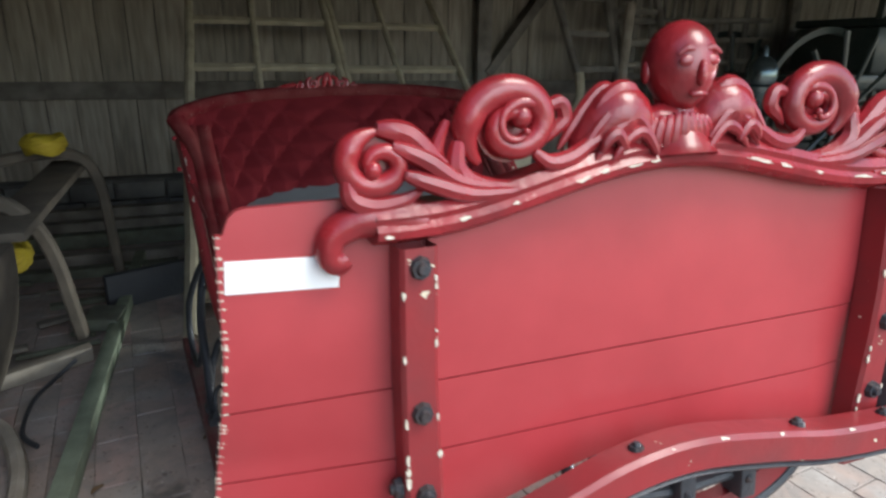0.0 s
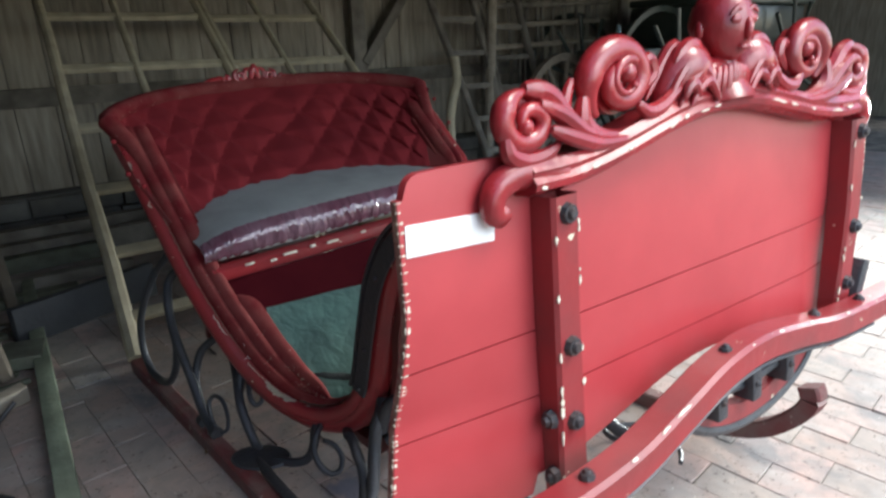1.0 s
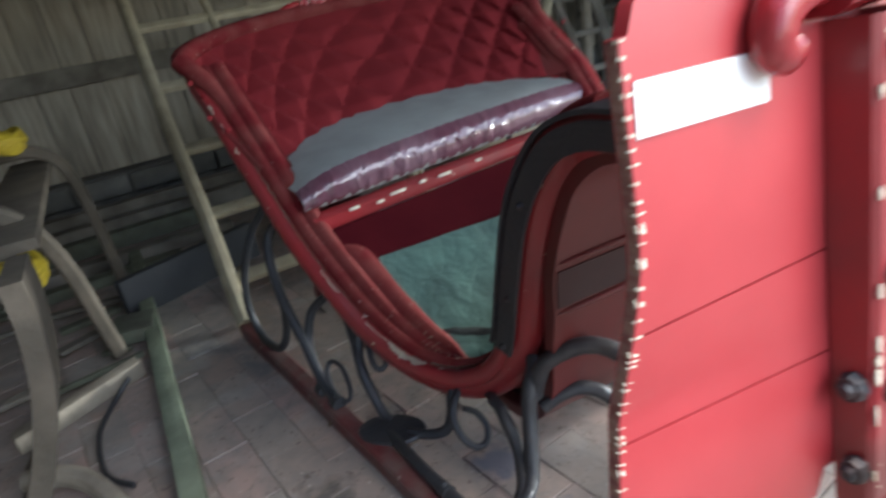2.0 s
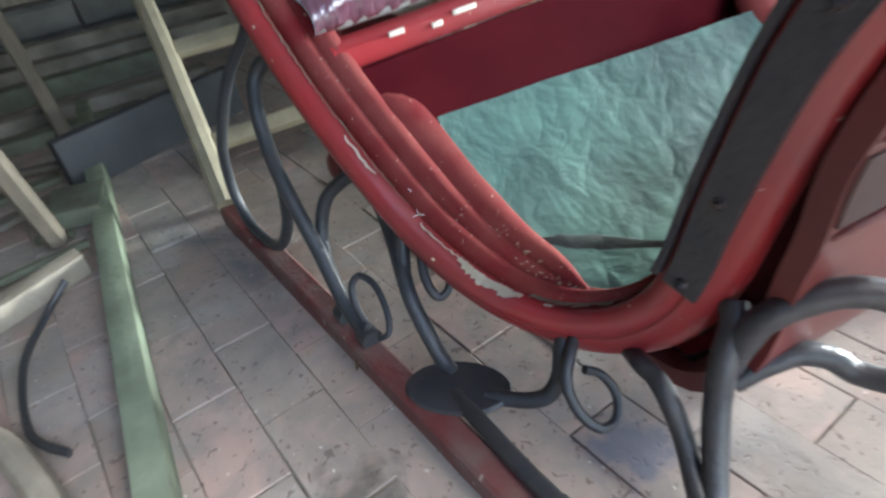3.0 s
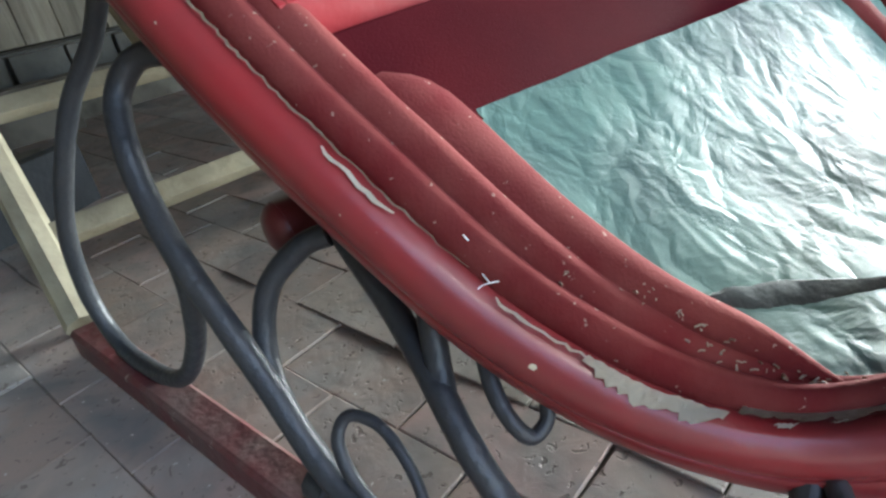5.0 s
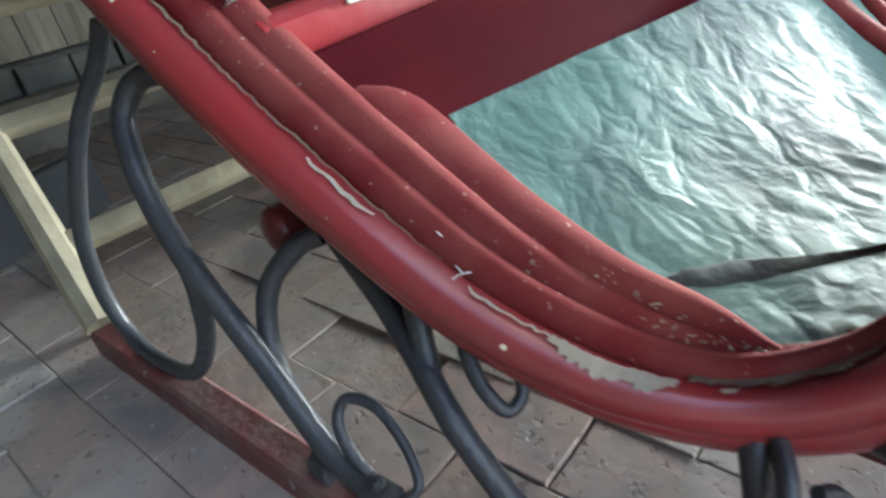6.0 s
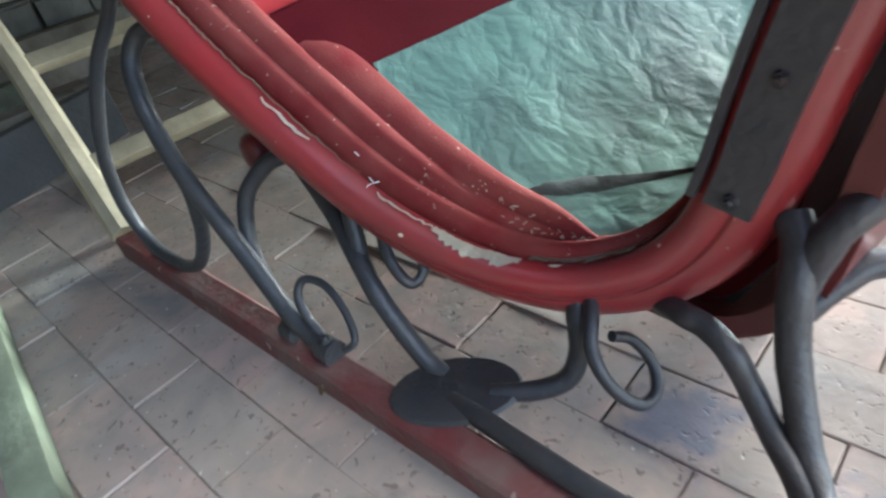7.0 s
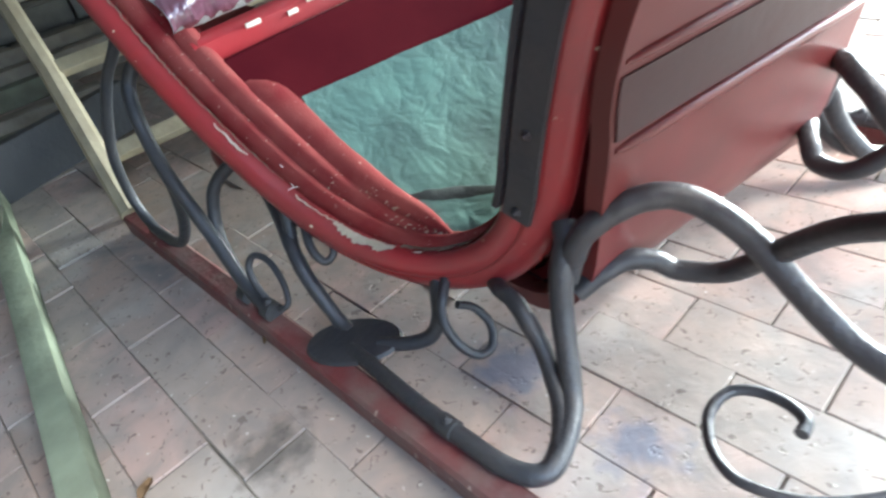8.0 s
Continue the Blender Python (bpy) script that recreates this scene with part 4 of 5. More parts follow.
for k in range(13):
    a = -0.085 + 0.17 * k / 12
    leaf(bm, [(XC + a * 0.75, 0.955 - abs(a) * 0.15), (XC + a * 0.95, 0.925), (XC + a * 1.05 + 0.004 * math.sin(k * 2.3), 0.895 + 0.004 * math.cos(k * 3.1))], 0.0095, -0.045 + 0.9 * abs(a) ** 1.6)
dash_part("leaf_collar", bm, RED_CARVED, sleigh, "carved collar of small leaves")
# the bust as one plain smooth shape, turned a little aside
bm = bmesh.new()
ball(bm, (0, 0, 0.1), 0.062, 0.95, 1.02, 1.0, 4)
for q in bm.verts:
    if q.co.z < 0.1:
        f = (0.1 - q.co.z) / 0.062
        q.co.x *= 1 - 0.24 * f
        q.co.y = q.co.y * (1 - 0.16 * f) - 0.012 * f
    if q.co.y < -0.02:
        q.co.y *= 0.94
    q.co.z = 0.1 + (q.co.z - 0.1) * (1.02 if q.co.z > 0.1 else 1.08)
ball(bm, (0, -0.06, 0.088), 0.011, 0.7, 0.9, 1.7, 2)
for s in (-1, 1):
    ball(bm, (s * 0.021, -0.052, 0.105), 0.0125, 1.25, 0.5, 0.7, 2)
    ball(bm, (s * 0.058, 0.004, 0.092), 0.013, 0.5, 0.8, 1.3, 2)
    leaf(bm, [(s * 0.006, 0.117), (s * 0.022, 0.122), (s * 0.038, 0.114)], 0.005, -0.052)
ball(bm, (0, -0.056, 0.06), 0.013, 1.3, 0.5, 0.4, 2)
tube(bm, smooth_path([(0, 0.008, 0.07), (0, 0.004, 0.035), (0, 0.0, 0.0), (0, -0.004, -0.03)], 4), [0.036, 0.034, 0.033, 0.0325, 0.033, 0.034, 0.037, 0.041, 0.046, 0.052, 0.058, 0.064, 0.07], 14)
bmesh.ops.transform(bm, matrix=Matrix.Translation((XC + 0.012, -0.012, 0.92)) @ Matrix.Diagonal((0.9, 0.92, 0.95, 1.0)) @ Matrix.Rotation(radians(-6), 4, "Z"), verts=bm.verts)
dash_part("carved_bust", bm, RED_CARVED, sleigh, "carved red wooden head as the crest's middle")

# carved crest on the seat back
bm = bmesh.new()
PLACE = FORE
cx, cy, cz = 0.095, 2.225, -0.075
for side in (-1, 1):
    X = lambda a: cx + side * a
    sg = 1 if side < 0 else -1
    spiral(bm, (X(0.07), 1.022), 0.03, 1.5, math.pi / 2, sg, cy, 0.012)
    spiral(bm, (X(0.135), 1.012), 0.02, 1.3, math.pi / 2, -sg, cy, 0.010)
    leaf(bm, [(X(0.02), 1.0), (X(0.01), 1.045), (X(0.0), 1.075)], 0.014, cy)
    leaf(bm, [(X(0.04), 1.0), (X(0.045), 1.04), (X(0.02), 1.06)], 0.011, cy)
    leaf(bm, [(X(0.15), 1.02), (X(0.20), 1.005), (X(0.25), 0.985), (X(0.28), 0.985)], 0.014, cy)
    leaf(bm, [(X(0.10), 0.99), (X(0.17), 0.992), (X(0.24), 0.975)], 0.013, cy)
    leaf(bm, [(X(0.0), 0.985), (X(0.06), 0.99), (X(0.13), 0.985), (X(0.20), 0.98)], 0.016, cy)
bmesh.ops.translate(bm, vec=(0, 0, cz), verts=bm.verts)
part("seat_crest", bm, RED_CARVED, sleigh, "carved red cresting on top of the seat back")

# cambered cross bar in front of the dash board with its half-round plate
bm = bmesh.new()
BARP = [(-0.60, 0.16), (-0.414, 0.157), (-0.25, 0.175), (-0.10, 0.222), (0.0, 0.255), (0.1, 0.272), (0.2, 0.272), (0.35, 0.252), (0.5, 0.228), (0.7, 0.217), (0.88, 0.215)]
pts = smooth_path([(a, -0.12, b) for a, b in BARP], 6)
rows = []
for p in pts:
    w, h = 0.034, 0.031
    rows.append([(p.x, p.y - w, p.z - h + 0.008), (p.x, p.y - w, p.z + h - 0.008), (p.x, p.y - w + 0.008, p.z + h), (p.x, p.y + w - 0.008, p.z + h), (p.x, p.y + w, p.z + h - 0.008),
                 (p.x, p.y + w, p.z - h + 0.008), (p.x, p.y + w - 0.008, p.z - h), (p.x, p.y - w + 0.008, p.z - h), (p.x, p.y - w, p.z - h + 0.008)])
strip(bm, rows)
bmesh.ops.remove_doubles(bm, verts=bm.verts, dist=0.0002)
bmesh.ops.holes_fill(bm, edges=bm.edges)
cross = part("cross_bar", bm, RED_WORN, sleigh, "cambered red cross bar, worn to primer on top")
for x, l in ((-0.2, 0.03), (-0.15, 0.04), (-0.02, 0.06), (-0.28, 0.02), (0.08, 0.03), (0.2, 0.025), (0.34, 0.015), (0.52, 0.02), (-0.42, 0.02)):
    zz = np.interp([x, x + l], [q[0] for q in BARP], [q[1] for q in BARP])
    bm = bmesh.new()
    chip_patch(bm, (x + l / 2, -0.1495, (float(zz[0]) + float(zz[1])) / 2 + 0.0275), (l / 2, 0, (float(zz[1]) - float(zz[0])) / 2), (0, 0.003, 0.003), int(abs(x) * 900), 0.0008)
    part("bare_patch", bm, CHIP, cross)
for x in (-0.36, 0.05, 0.42, 0.66):
    z = float(np.interp(x, [q[0] for q in BARP], [q[1] for q in BARP]))
    bm = bmesh.new()
    bolt_head(bm, (x, -0.12, z + 0.033), 0.015, (0, 0, 1))
    part("bolt", bm, BOLT, cross)
# iron under-strap of the bar
bm = bmesh.new()
tube(bm, [(p.x, -0.128, p.z - 0.038) for p in pts[8:-6]], 0.02, 8, flat=0.4, side_axis=(0, 1, 0))
part("under_strap", bm, IRON, cross, "black iron strap under the bar")
# half-round red plate below
bm = bmesh.new()
rows = []
for k in range(25):
    a = math.pi + math.pi * k / 24
    rows.append([(0.2 + r * 0.27 * math.cos(a), -0.10, 0.235 + r * 0.14 * math.sin(a)) for r in (0.72, 0.86, 1.0)])
sheet(bm, rows, 0.03)
pl = part("half_round_plate", bm, RED_WORN, sleigh, "half-round red plate below the cross bar")
bm = bmesh.new()
tube(bm, [(0.2 + 0.282 * math.cos(math.pi + math.pi * k / 24), -0.095, 0.235 + 0.15 * math.sin(math.pi + math.pi * k / 24)) for k in range(25)], 0.012, 8)
part("iron_rim", bm, IRON, pl)
for x in (0.03, 0.16, 0.3):
    bm = bmesh.new()
    bar(bm, (x, -0.105, 0.25), (x + 0.005, -0.105, 0.15), 0.035, 0.05, 0.005, (0, 1, 0))
    hb = part("hanger_block", bm, IRON, sleigh, "black iron hanger")
    bm = bmesh.new()
    bolt_head(bm, (x, -0.131, 0.19), 0.009)
    part("bolt", bm, BOLT, hb)
bm = bmesh.new()
tube(bm, [(-0.05, -0.1, 0.20), (0.18, -0.1, 0.18), (0.42, -0.1, 0.20)], 0.011, 8)
part("hanger_rod", bm, IRON, sleigh)


PLACE = Matrix.Identity(4)

# ---- runners and iron stays ----
for side in (1, -1):
    bm = bmesh.new()
    path = smooth_path([(0, a, b) for a, b in ((1.61, 0.028), (1.3, 0.028), (0.9, 0.028), (0.5, 0.028), (0.2, 0.03), (0.05, 0.046), (-0.05, 0.09), (-0.12, 0.16), (-0.15, 0.22), (-0.14, 0.26))], 6)
    rows = []
    for i, p in enumerate(path):
        t = path[min(i + 1, len(path) - 1)] - path[max(i - 1, 0)]
        n = Vector((0, t.z, -t.y)).normalized()
        if n.z < 0 or (abs(n.z) < 0.2 and n.y < 0):
            n = -n
        w, h = 0.024, 0.024
        c = []
        for a, b in ((-w, -h), (-w, h - 0.006), (-w + 0.006, h), (w - 0.006, h), (w, h - 0.006), (w, -h), (-w, -h)):
            c.append(P((-0.568 + a) * side, p.y + n.y * b, p.z + n.z * b))
        rows.append(c)
    strip(bm, rows)
    bmesh.ops.remove_doubles(bm, verts=bm.verts, dist=0.0002)
    bmesh.ops.holes_fill(bm, edges=bm.edges)
    run = part("runner", bm, RUNNER, sleigh, "worn dull red wooden runner on the bricks")
    bm = bmesh.new()
    tube(bm, [P(-0.568 * side, p.y, max(p.z - 0.023, 0.005)) for p in path[:30]], 0.02, 6, flat=0.12, side_axis=(1, 0, 0))
    part("runner_shoe", bm, IRON, run)
    ST = {
        "front_stay": ([(-0.285, 0.47, 0.27), (-0.305, 0.452, 0.25), (-0.33, 0.44, 0.22), (-0.35, 0.425, 0.16), (-0.374, 0.40, 0.105), (-0.40, 0.375, 0.068), (-0.44, 0.345, 0.058), (-0.495, 0.318, 0.058), (-0.527, 0.322, 0.058), (-0.543, 0.36, 0.06), (-0.545, 0.41, 0.062), (-0.544, 0.47, 0.062), (-0.541, 0.55, 0.062), (-0.533, 0.64, 0.058), (-0.525, 0.72, 0.05)], 0.0165),
        "brace_stay": ([(-0.335, 0.57, 0.15), (-0.358, 0.53, 0.165), (-0.364, 0.50, 0.163), (-0.374, 0.47, 0.15), (-0.376, 0.445, 0.11), (-0.392, 0.415, 0.08), (-0.425, 0.372, 0.062), (-0.47, 0.335, 0.058), (-0.50, 0.32, 0.058)], 0.0125),
        "middle_stay": ([(-0.42, 1.09, 0.318), (-0.436, 1.05, 0.289), (-0.455, 0.97, 0.23), (-0.48, 0.905, 0.192), (-0.497, 0.86, 0.158), (-0.501, 0.83, 0.122), (-0.5, 0.79, 0.068), (-0.499, 0.76, 0.05)], 0.0125),
        "middle_stay_inner": ([(-0.44, 0.935, 0.275), (-0.455, 0.925, 0.25), (-0.473, 0.905, 0.2), (-0.487, 0.885, 0.172), (-0.499, 0.845, 0.14), (-0.501, 0.82, 0.108), (-0.5, 0.80, 0.082)], 0.0115),
        "arch_stay": ([(-0.447, 1.06, 0.295), (-0.468, 1.08, 0.285), (-0.50, 1.10, 0.25), (-0.522, 1.10, 0.20), (-0.54, 1.075, 0.155), (-0.552, 1.03, 0.12), (-0.556, 0.99, 0.092)], 0.0115),
        "long_stay": ([(-0.44, 1.22, 0.46), (-0.462, 1.245, 0.475), (-0.482, 1.272, 0.468), (-0.507, 1.277, 0.435), (-0.526, 1.25, 0.39), (-0.537, 1.22, 0.34), (-0.548, 1.165, 0.283), (-0.551, 1.11, 0.226), (-0.553, 1.055, 0.16), (-0.558, 1.0, 0.10), (-0.56, 0.95, 0.072), (-0.56, 0.90, 0.066)], 0.0128),
        "rear_branch": ([(-0.546, 1.175, 0.29), (-0.548, 1.18, 0.235), (-0.553, 1.205, 0.165), (-0.562, 1.255, 0.10), (-0.565, 1.34, 0.066), (-0.565, 1.46, 0.062)], 0.011),
        "rear_stay": ([(-0.44, 1.40, 0.53), (-0.458, 1.425, 0.48), (-0.496, 1.45, 0.42), (-0.53, 1.47, 0.34), (-0.556, 1.49, 0.25), (-0.565, 1.50, 0.16), (-0.566, 1.48, 0.095), (-0.566, 1.43, 0.064), (-0.565, 1.36, 0.062)], 0.011),
        "dash_stay_upper": ([(-0.315, 0.445, 0.20), (-0.31, 0.436, 0.24), (-0.298, 0.425, 0.278), (-0.268, 0.405, 0.302), (-0.236, 0.382, 0.313), (-0.209, 0.355, 0.309), (-0.191, 0.318, 0.288), (-0.177, 0.27, 0.245), (-0.18, 0.20, 0.185), (-0.19, 0.12, 0.14), (-0.20, 0.0, 0.12)], 0.0165),
        "dash_stay_lower": ([(-0.30, 0.445, 0.16), (-0.265, 0.43, 0.182), (-0.228, 0.415, 0.19), (-0.199, 0.395, 0.18), (-0.18, 0.37, 0.16), (-0.162, 0.31, 0.172), (-0.17, 0.25, 0.235), (-0.20, 0.17, 0.32), (-0.22, 0.06, 0.38)], 0.0145),
    }
    for nm, (pp, r) in ST.items():
        bm = bmesh.new()
        q = smooth_path([P(u * side, v, z) for u, v, z in pp], 7)
        tube(bm, q, [1.2 * r * (0.92 + 0.015 * math.sin(i * 0.9)) * (1 - (0.3 if nm == "front_stay" else 0.0) * i / len(q)) for i in range(len(q))], 12)
        part("iron_stay", bm, IRON, sleigh, "curved black iron stay")
    # clamps on the runner
    for u, v, r in ((-0.56, 0.915, 0.02), (-0.56, 1.0, 0.02), (-0.545, 0.46, 0.017)):
        bm = bmesh.new()
        tube(bm, [P(u * side, v - 0.014, 0.064), P(u * side, v + 0.014, 0.064)], r, 10)
        bolt_head(bm, P(u * side, v, 0.064 + r), 0.009, (-0.2 * side, 0, 1))
        part("stay_clamp", bm, IRON, sleigh, "riveted iron clamp on the runner")
    # forged rings, each an open loop leaning along the runner
    for loop, r in (
            (((-0.556, 0.915, 0.066), (-0.553, 0.93, 0.072), (-0.551, 0.96, 0.096), (-0.543, 0.98, 0.128), (-0.525, 0.98, 0.147), (-0.514, 0.95, 0.139), (-0.52, 0.91, 0.109), (-0.536, 0.882, 0.082), (-0.552, 0.89, 0.07)), 0.0078),
            (((-0.36, 0.64, 0.165), (-0.40, 0.61, 0.15), (-0.42, 0.597, 0.13), (-0.43, 0.58, 0.108), (-0.427, 0.56, 0.077), (-0.41, 0.542, 0.054), (-0.383, 0.542, 0.055), (-0.365, 0.56, 0.08), (-0.373, 0.58, 0.112), (-0.397, 0.587, 0.132)), 0.0095),
            (((-0.45, 0.87, 0.25), (-0.462, 0.86, 0.225), (-0.475, 0.84, 0.203), (-0.479, 0.82, 0.184), (-0.472, 0.81, 0.172), (-0.456, 0.808, 0.18), (-0.447, 0.815, 0.20)), 0.009),
            (((-0.285, 0.135, 0.066), (-0.262, 0.142, 0.066), (-0.249, 0.17, 0.066), (-0.25, 0.207, 0.065), (-0.269, 0.233, 0.062), (-0.312, 0.232, 0.06), (-0.356, 0.204, 0.06), (-0.383, 0.163, 0.06), (-0.381, 0.125, 0.06), (-0.36, 0.08, 0.06), (-0.315, 0.035, 0.065), (-0.26, 0.0, 0.08)), 0.009)):
        bm = bmesh.new()
        q = smooth_path([P(u * side, v, z) for u, v, z in loop], 5)
        tube(bm, q, [r * (1 - 0.3 * i / len(q)) for i in range(len(q))], 10)
        part("iron_ring", bm, IRON, sleigh, "small forged iron scroll ring")
    # step plate on its bracket
    bm = bmesh.new()
    c0 = P(-0.513 * side, 0.727, 0.056)
    rows = []
    for k in range(29):
        a = 2 * math.pi * k / 28
        p, q = 0.088 * math.cos(a), 0.055 * math.sin(a)
        rx, ry = (0.72 * p + 0.69 * q) * side, -0.69 * p + 0.72 * q
        rows.append([(c0.x + rx * f, c0.y + ry * f, c0.z + dz) for f, dz in ((0.02, 0.004), (0.7, 0.004), (0.95, 0.002), (1.0, -0.004), (0.95, -0.008), (0.02, -0.008))])
    strip(bm, rows)
    bmesh.ops.remove_doubles(bm, verts=bm.verts, dist=0.0005)
    stp = part("step_plate", bm, IRON, sleigh, "oval black iron step plate")
    bm = bmesh.new()
    tube(bm, smooth_path([P(u * side, v, z) for u, v, z in ((-0.36, 0.65, 0.165), (-0.39, 0.637, 0.145), (-0.41, 0.622, 0.10), (-0.43, 0.624, 0.068), (-0.455, 0.645, 0.055), (-0.49, 0.69, 0.052))], 6), 0.013, 10)
    part("step_arm", bm, IRON, stp)
    # end of the cross sill under the tub
    bm = bmesh.new()
    tube(bm, [P(-0.45 * side, 1.14, 0.283), P(-0.38 * side, 1.14, 0.283)], 0.033, 12)
    ball(bm, P(-0.45 * side, 1.14, 0.283), 0.033, 0.5, 1, 1, 2)
    part("sill_end", bm, RED_DARK, sleigh, "rounded red end of a cross sill")
# ---- shed ----
bm = bmesh.new()
box(bm, (-60, -60, -0.30), (60, 60, -0.10), 0)
ground = own("ground", bm, EARTH, "trodden earth and grass outside the shed", "ground", kind="structure", smooth=False)
bm = bmesh.new()
box(bm, (-4.2, -2.6, -0.09), (9.2, 5.0, -0.005), 0)
floor = own("floor", bm, SAND, "brick paved shed floor with sandy joints", "floor", kind="structure", smooth=False)

WALL_Y = 4.25
WIN = (7.2, 8.3, 1.6, 2.3)  # opening in the back wall
bm = bmesh.new()
for lo, hi in (((-4.2, -0.05), (WIN[0], 3.4)), ((WIN[1], -0.05), (9.2, 3.4)), ((WIN[0], -0.05), (WIN[1], WIN[2])), ((WIN[0], WIN[3]), (WIN[1], 3.4))):
    box(bm, (lo[0], WALL_Y + 0.03, lo[1]), (hi[0], WALL_Y + 0.12, hi[1]), 0)
wall_back = own("wall_back", bm, ROOF_WOOD, "back wall of weathered upright boards", "wall", kind="structure", smooth=False)
rnd = random.Random(11)
x = -4.2
while x < 9.2:
    w = rnd.uniform(0.15, 0.24)
    d = rnd.uniform(-0.006, 0.006)
    spans = ((0.28, 3.4),) if x + w < WIN[0] or x > WIN[1] else ((0.28, WIN[2]), (WIN[3], 3.4))
    for za, zb in spans:
        bm = bmesh.new()
        box(bm, (x + 0.003, WALL_Y + d, za), (x + w - 0.003, WALL_Y + 0.028 + d, zb), 0.003)
        part("board", bm, PLANK, wall_back)
    x += w
for z0, z1, dy in ((0.845, 0.965, 0.06), (2.2, 2.32, 0.08)):
    bm = bmesh.new()
    box(bm, (-4.2, WALL_Y - dy, z0), (7.2, WALL_Y - 0.008, z1), 0.006)
    own("wall_beam", bm, TIMBER, "grey horizontal wall beam", "beam", kind="structure")
for xx in (1.72, 5.3):
    bm = bmesh.new()
    box(bm, (xx, WALL_Y - 0.14, 0.0), (xx + 0.13, WALL_Y - 0.075, 3.4), 0.008)
    own("wall_post", bm, TIMBER, "squared grey wall post", "post", kind="structure")
bm = bmesh.new()
bar(bm, (1.82, WALL_Y - 0.1, 1.02), (2.95, WALL_Y - 0.1, 2.45), 0.08, 0.12, 0.006, (0, 1, 0))
own("wall_brace", bm, TIMBER, "slanting grey brace on the wall", "brace", kind="structure")
# stone plinth at the wall's foot
bm = bmesh.new()
box(bm, (-4.2, WALL_Y - 0.12, -0.05), (9.2, WALL_Y + 0.03, 0.27), 0.01)
plinth = own("plinth", bm, STONE, "dark rubble stone plinth", "plinth", kind="structure")
for row in range(2):
    x = -2.6 + 0.1 * row
    while x < 4.5:
        l = rnd.uniform(0.18, 0.42)
        bm = bmesh.new()
        box(bm, (x, WALL_Y - 0.16 - rnd.uniform(0, 0.03), row * 0.135), (x + l - 0.012, WALL_Y - 0.1, row * 0.135 + 0.125), 0.014)
        part("stone", bm, STONE, plinth)
        x += l
# side wall out of view, set close and long to block the sky
for nm, lo, hi in (("left_shade_wall", (-2.3, -2.4, -0.1), (-2.2, 4.8, 3.4)),):
    bm = bmesh.new()
    box(bm, lo, hi, 0)
    own(nm, bm, ROOF_WOOD, "unseen dark side wall placed to block sky from the left", "wall", kind="structure", smooth=False)
bm = bmesh.new()
box(bm, (9.2, 1.6, -0.1), (9.3, 4.8, 3.4), 0)
own("wall_right", bm, PLANK, "boarded side wall beside the opening", "wall", kind="structure", smooth=False)
# unseen ceiling; height and front edge chosen to shade tub and back wall
bm = bmesh.new()
box(bm, (-4.4, -0.25, 2.6), (9.4, 4.9, 2.7), 0)
for k in range(11):
    box(bm, (-4.0 + 1.2 * k, -0.25, 2.44), (-3.88 + 1.2 * k, 4.6, 2.6), 0.004)
own("ceiling", bm, ROOF_WOOD, "unseen dark ceiling with joists, edge set to shade the inside", "ceiling", kind="structure", smooth=False)


# unseen boards added over the front to cut sky light inside
bm = bmesh.new()
box(bm, (-4.4, -0.33, 1.98), (9.4, -0.25, 2.7), 0)
own("sky_blocker", bm, ROOF_WOOD, "unseen dark boards added above the front to block the sky", "eaves", kind="structure", smooth=False)

# unseen wall, added to keep light from the left-hand area
bm = bmesh.new()
box(bm, (-2.3, -0.33, -0.1), (-1.4, -0.25, 1.98), 0)
own("front_shade_wall", bm, ROOF_WOOD, "unseen dark front wall added to shade the left side", "wall", kind="structure", smooth=False)

# ---- ladders ----
def ladder(foot, top, width, rungs, mid, group):
    """A wide hay ladder: outer poles, a thinner middle pole and flat rungs."""
    f, t = Vector(foot), Vector(top)
    d = (t - f)
    L = d.length
    t1 = d.normalized()
    side = Vector((1, 0, 0))
    lad = thing("wooden_ladder", "pale wooden ladder with middle pole leaning on the wall", "ladder", f, group)
    for s, r in ((0, 0.029), (width, 0.029)):
        bm = bmesh.new()
        a = f + side * s
        pts = [a + d * k / 6 + Vector((0.006 * math.sin(k * 2.1 + s), 0, 0)) for k in range(7)]
        tube(bm, pts, [r * (1.08 - 0.03 * k) for k in range(7)], 8)
        part("pole", bm, PALE, lad)
    bm = bmesh.new()
    a = f + side * width * mid
    tube(bm, [a + d * k / 6 for k in range(1, 7)], 0.022, 8)
    part("middle_pole", bm, PALE, lad)
    for s in rungs:
        p = f + t1 * s
        bm = bmesh.new()
        n = t1.cross(side).normalized()
        bar(bm, p, p + side * width, 0.03, 0.05, 0.005, t1)
        part("rung", bm, PALE, lad)
    return lad


slope = Vector((0.168, 2.52, 1.72)).normalized()
f1 = Vector((-0.685, 1.71, 0.02))
ladder(f1, f1 + slope * 3.3, 0.91, (0.2, 0.551, 0.949, 1.396, 1.90, 2.42, 2.95), 0.44, "ladders on the back wall")
f2 = Vector((0.27, 1.74, 0.02))
ladder(f2, f2 + slope * 3.3, 0.82, (0.19, 0.54, 0.94, 1.38, 1.88, 2.40, 2.93), 0.45, "ladders on the back wall")

# ---- green painted beam and hand sledge beside the sleigh ----
bm = bmesh.new()
bar(bm, (-1.015, 0.42, 0.03), (-0.955, 3.02, 0.03), 0.055, 0.06, 0.006)
own("wagon_pole", bm, GREEN_WOOD, "long squared pole with faded green paint lying beside the sleigh", "pole")
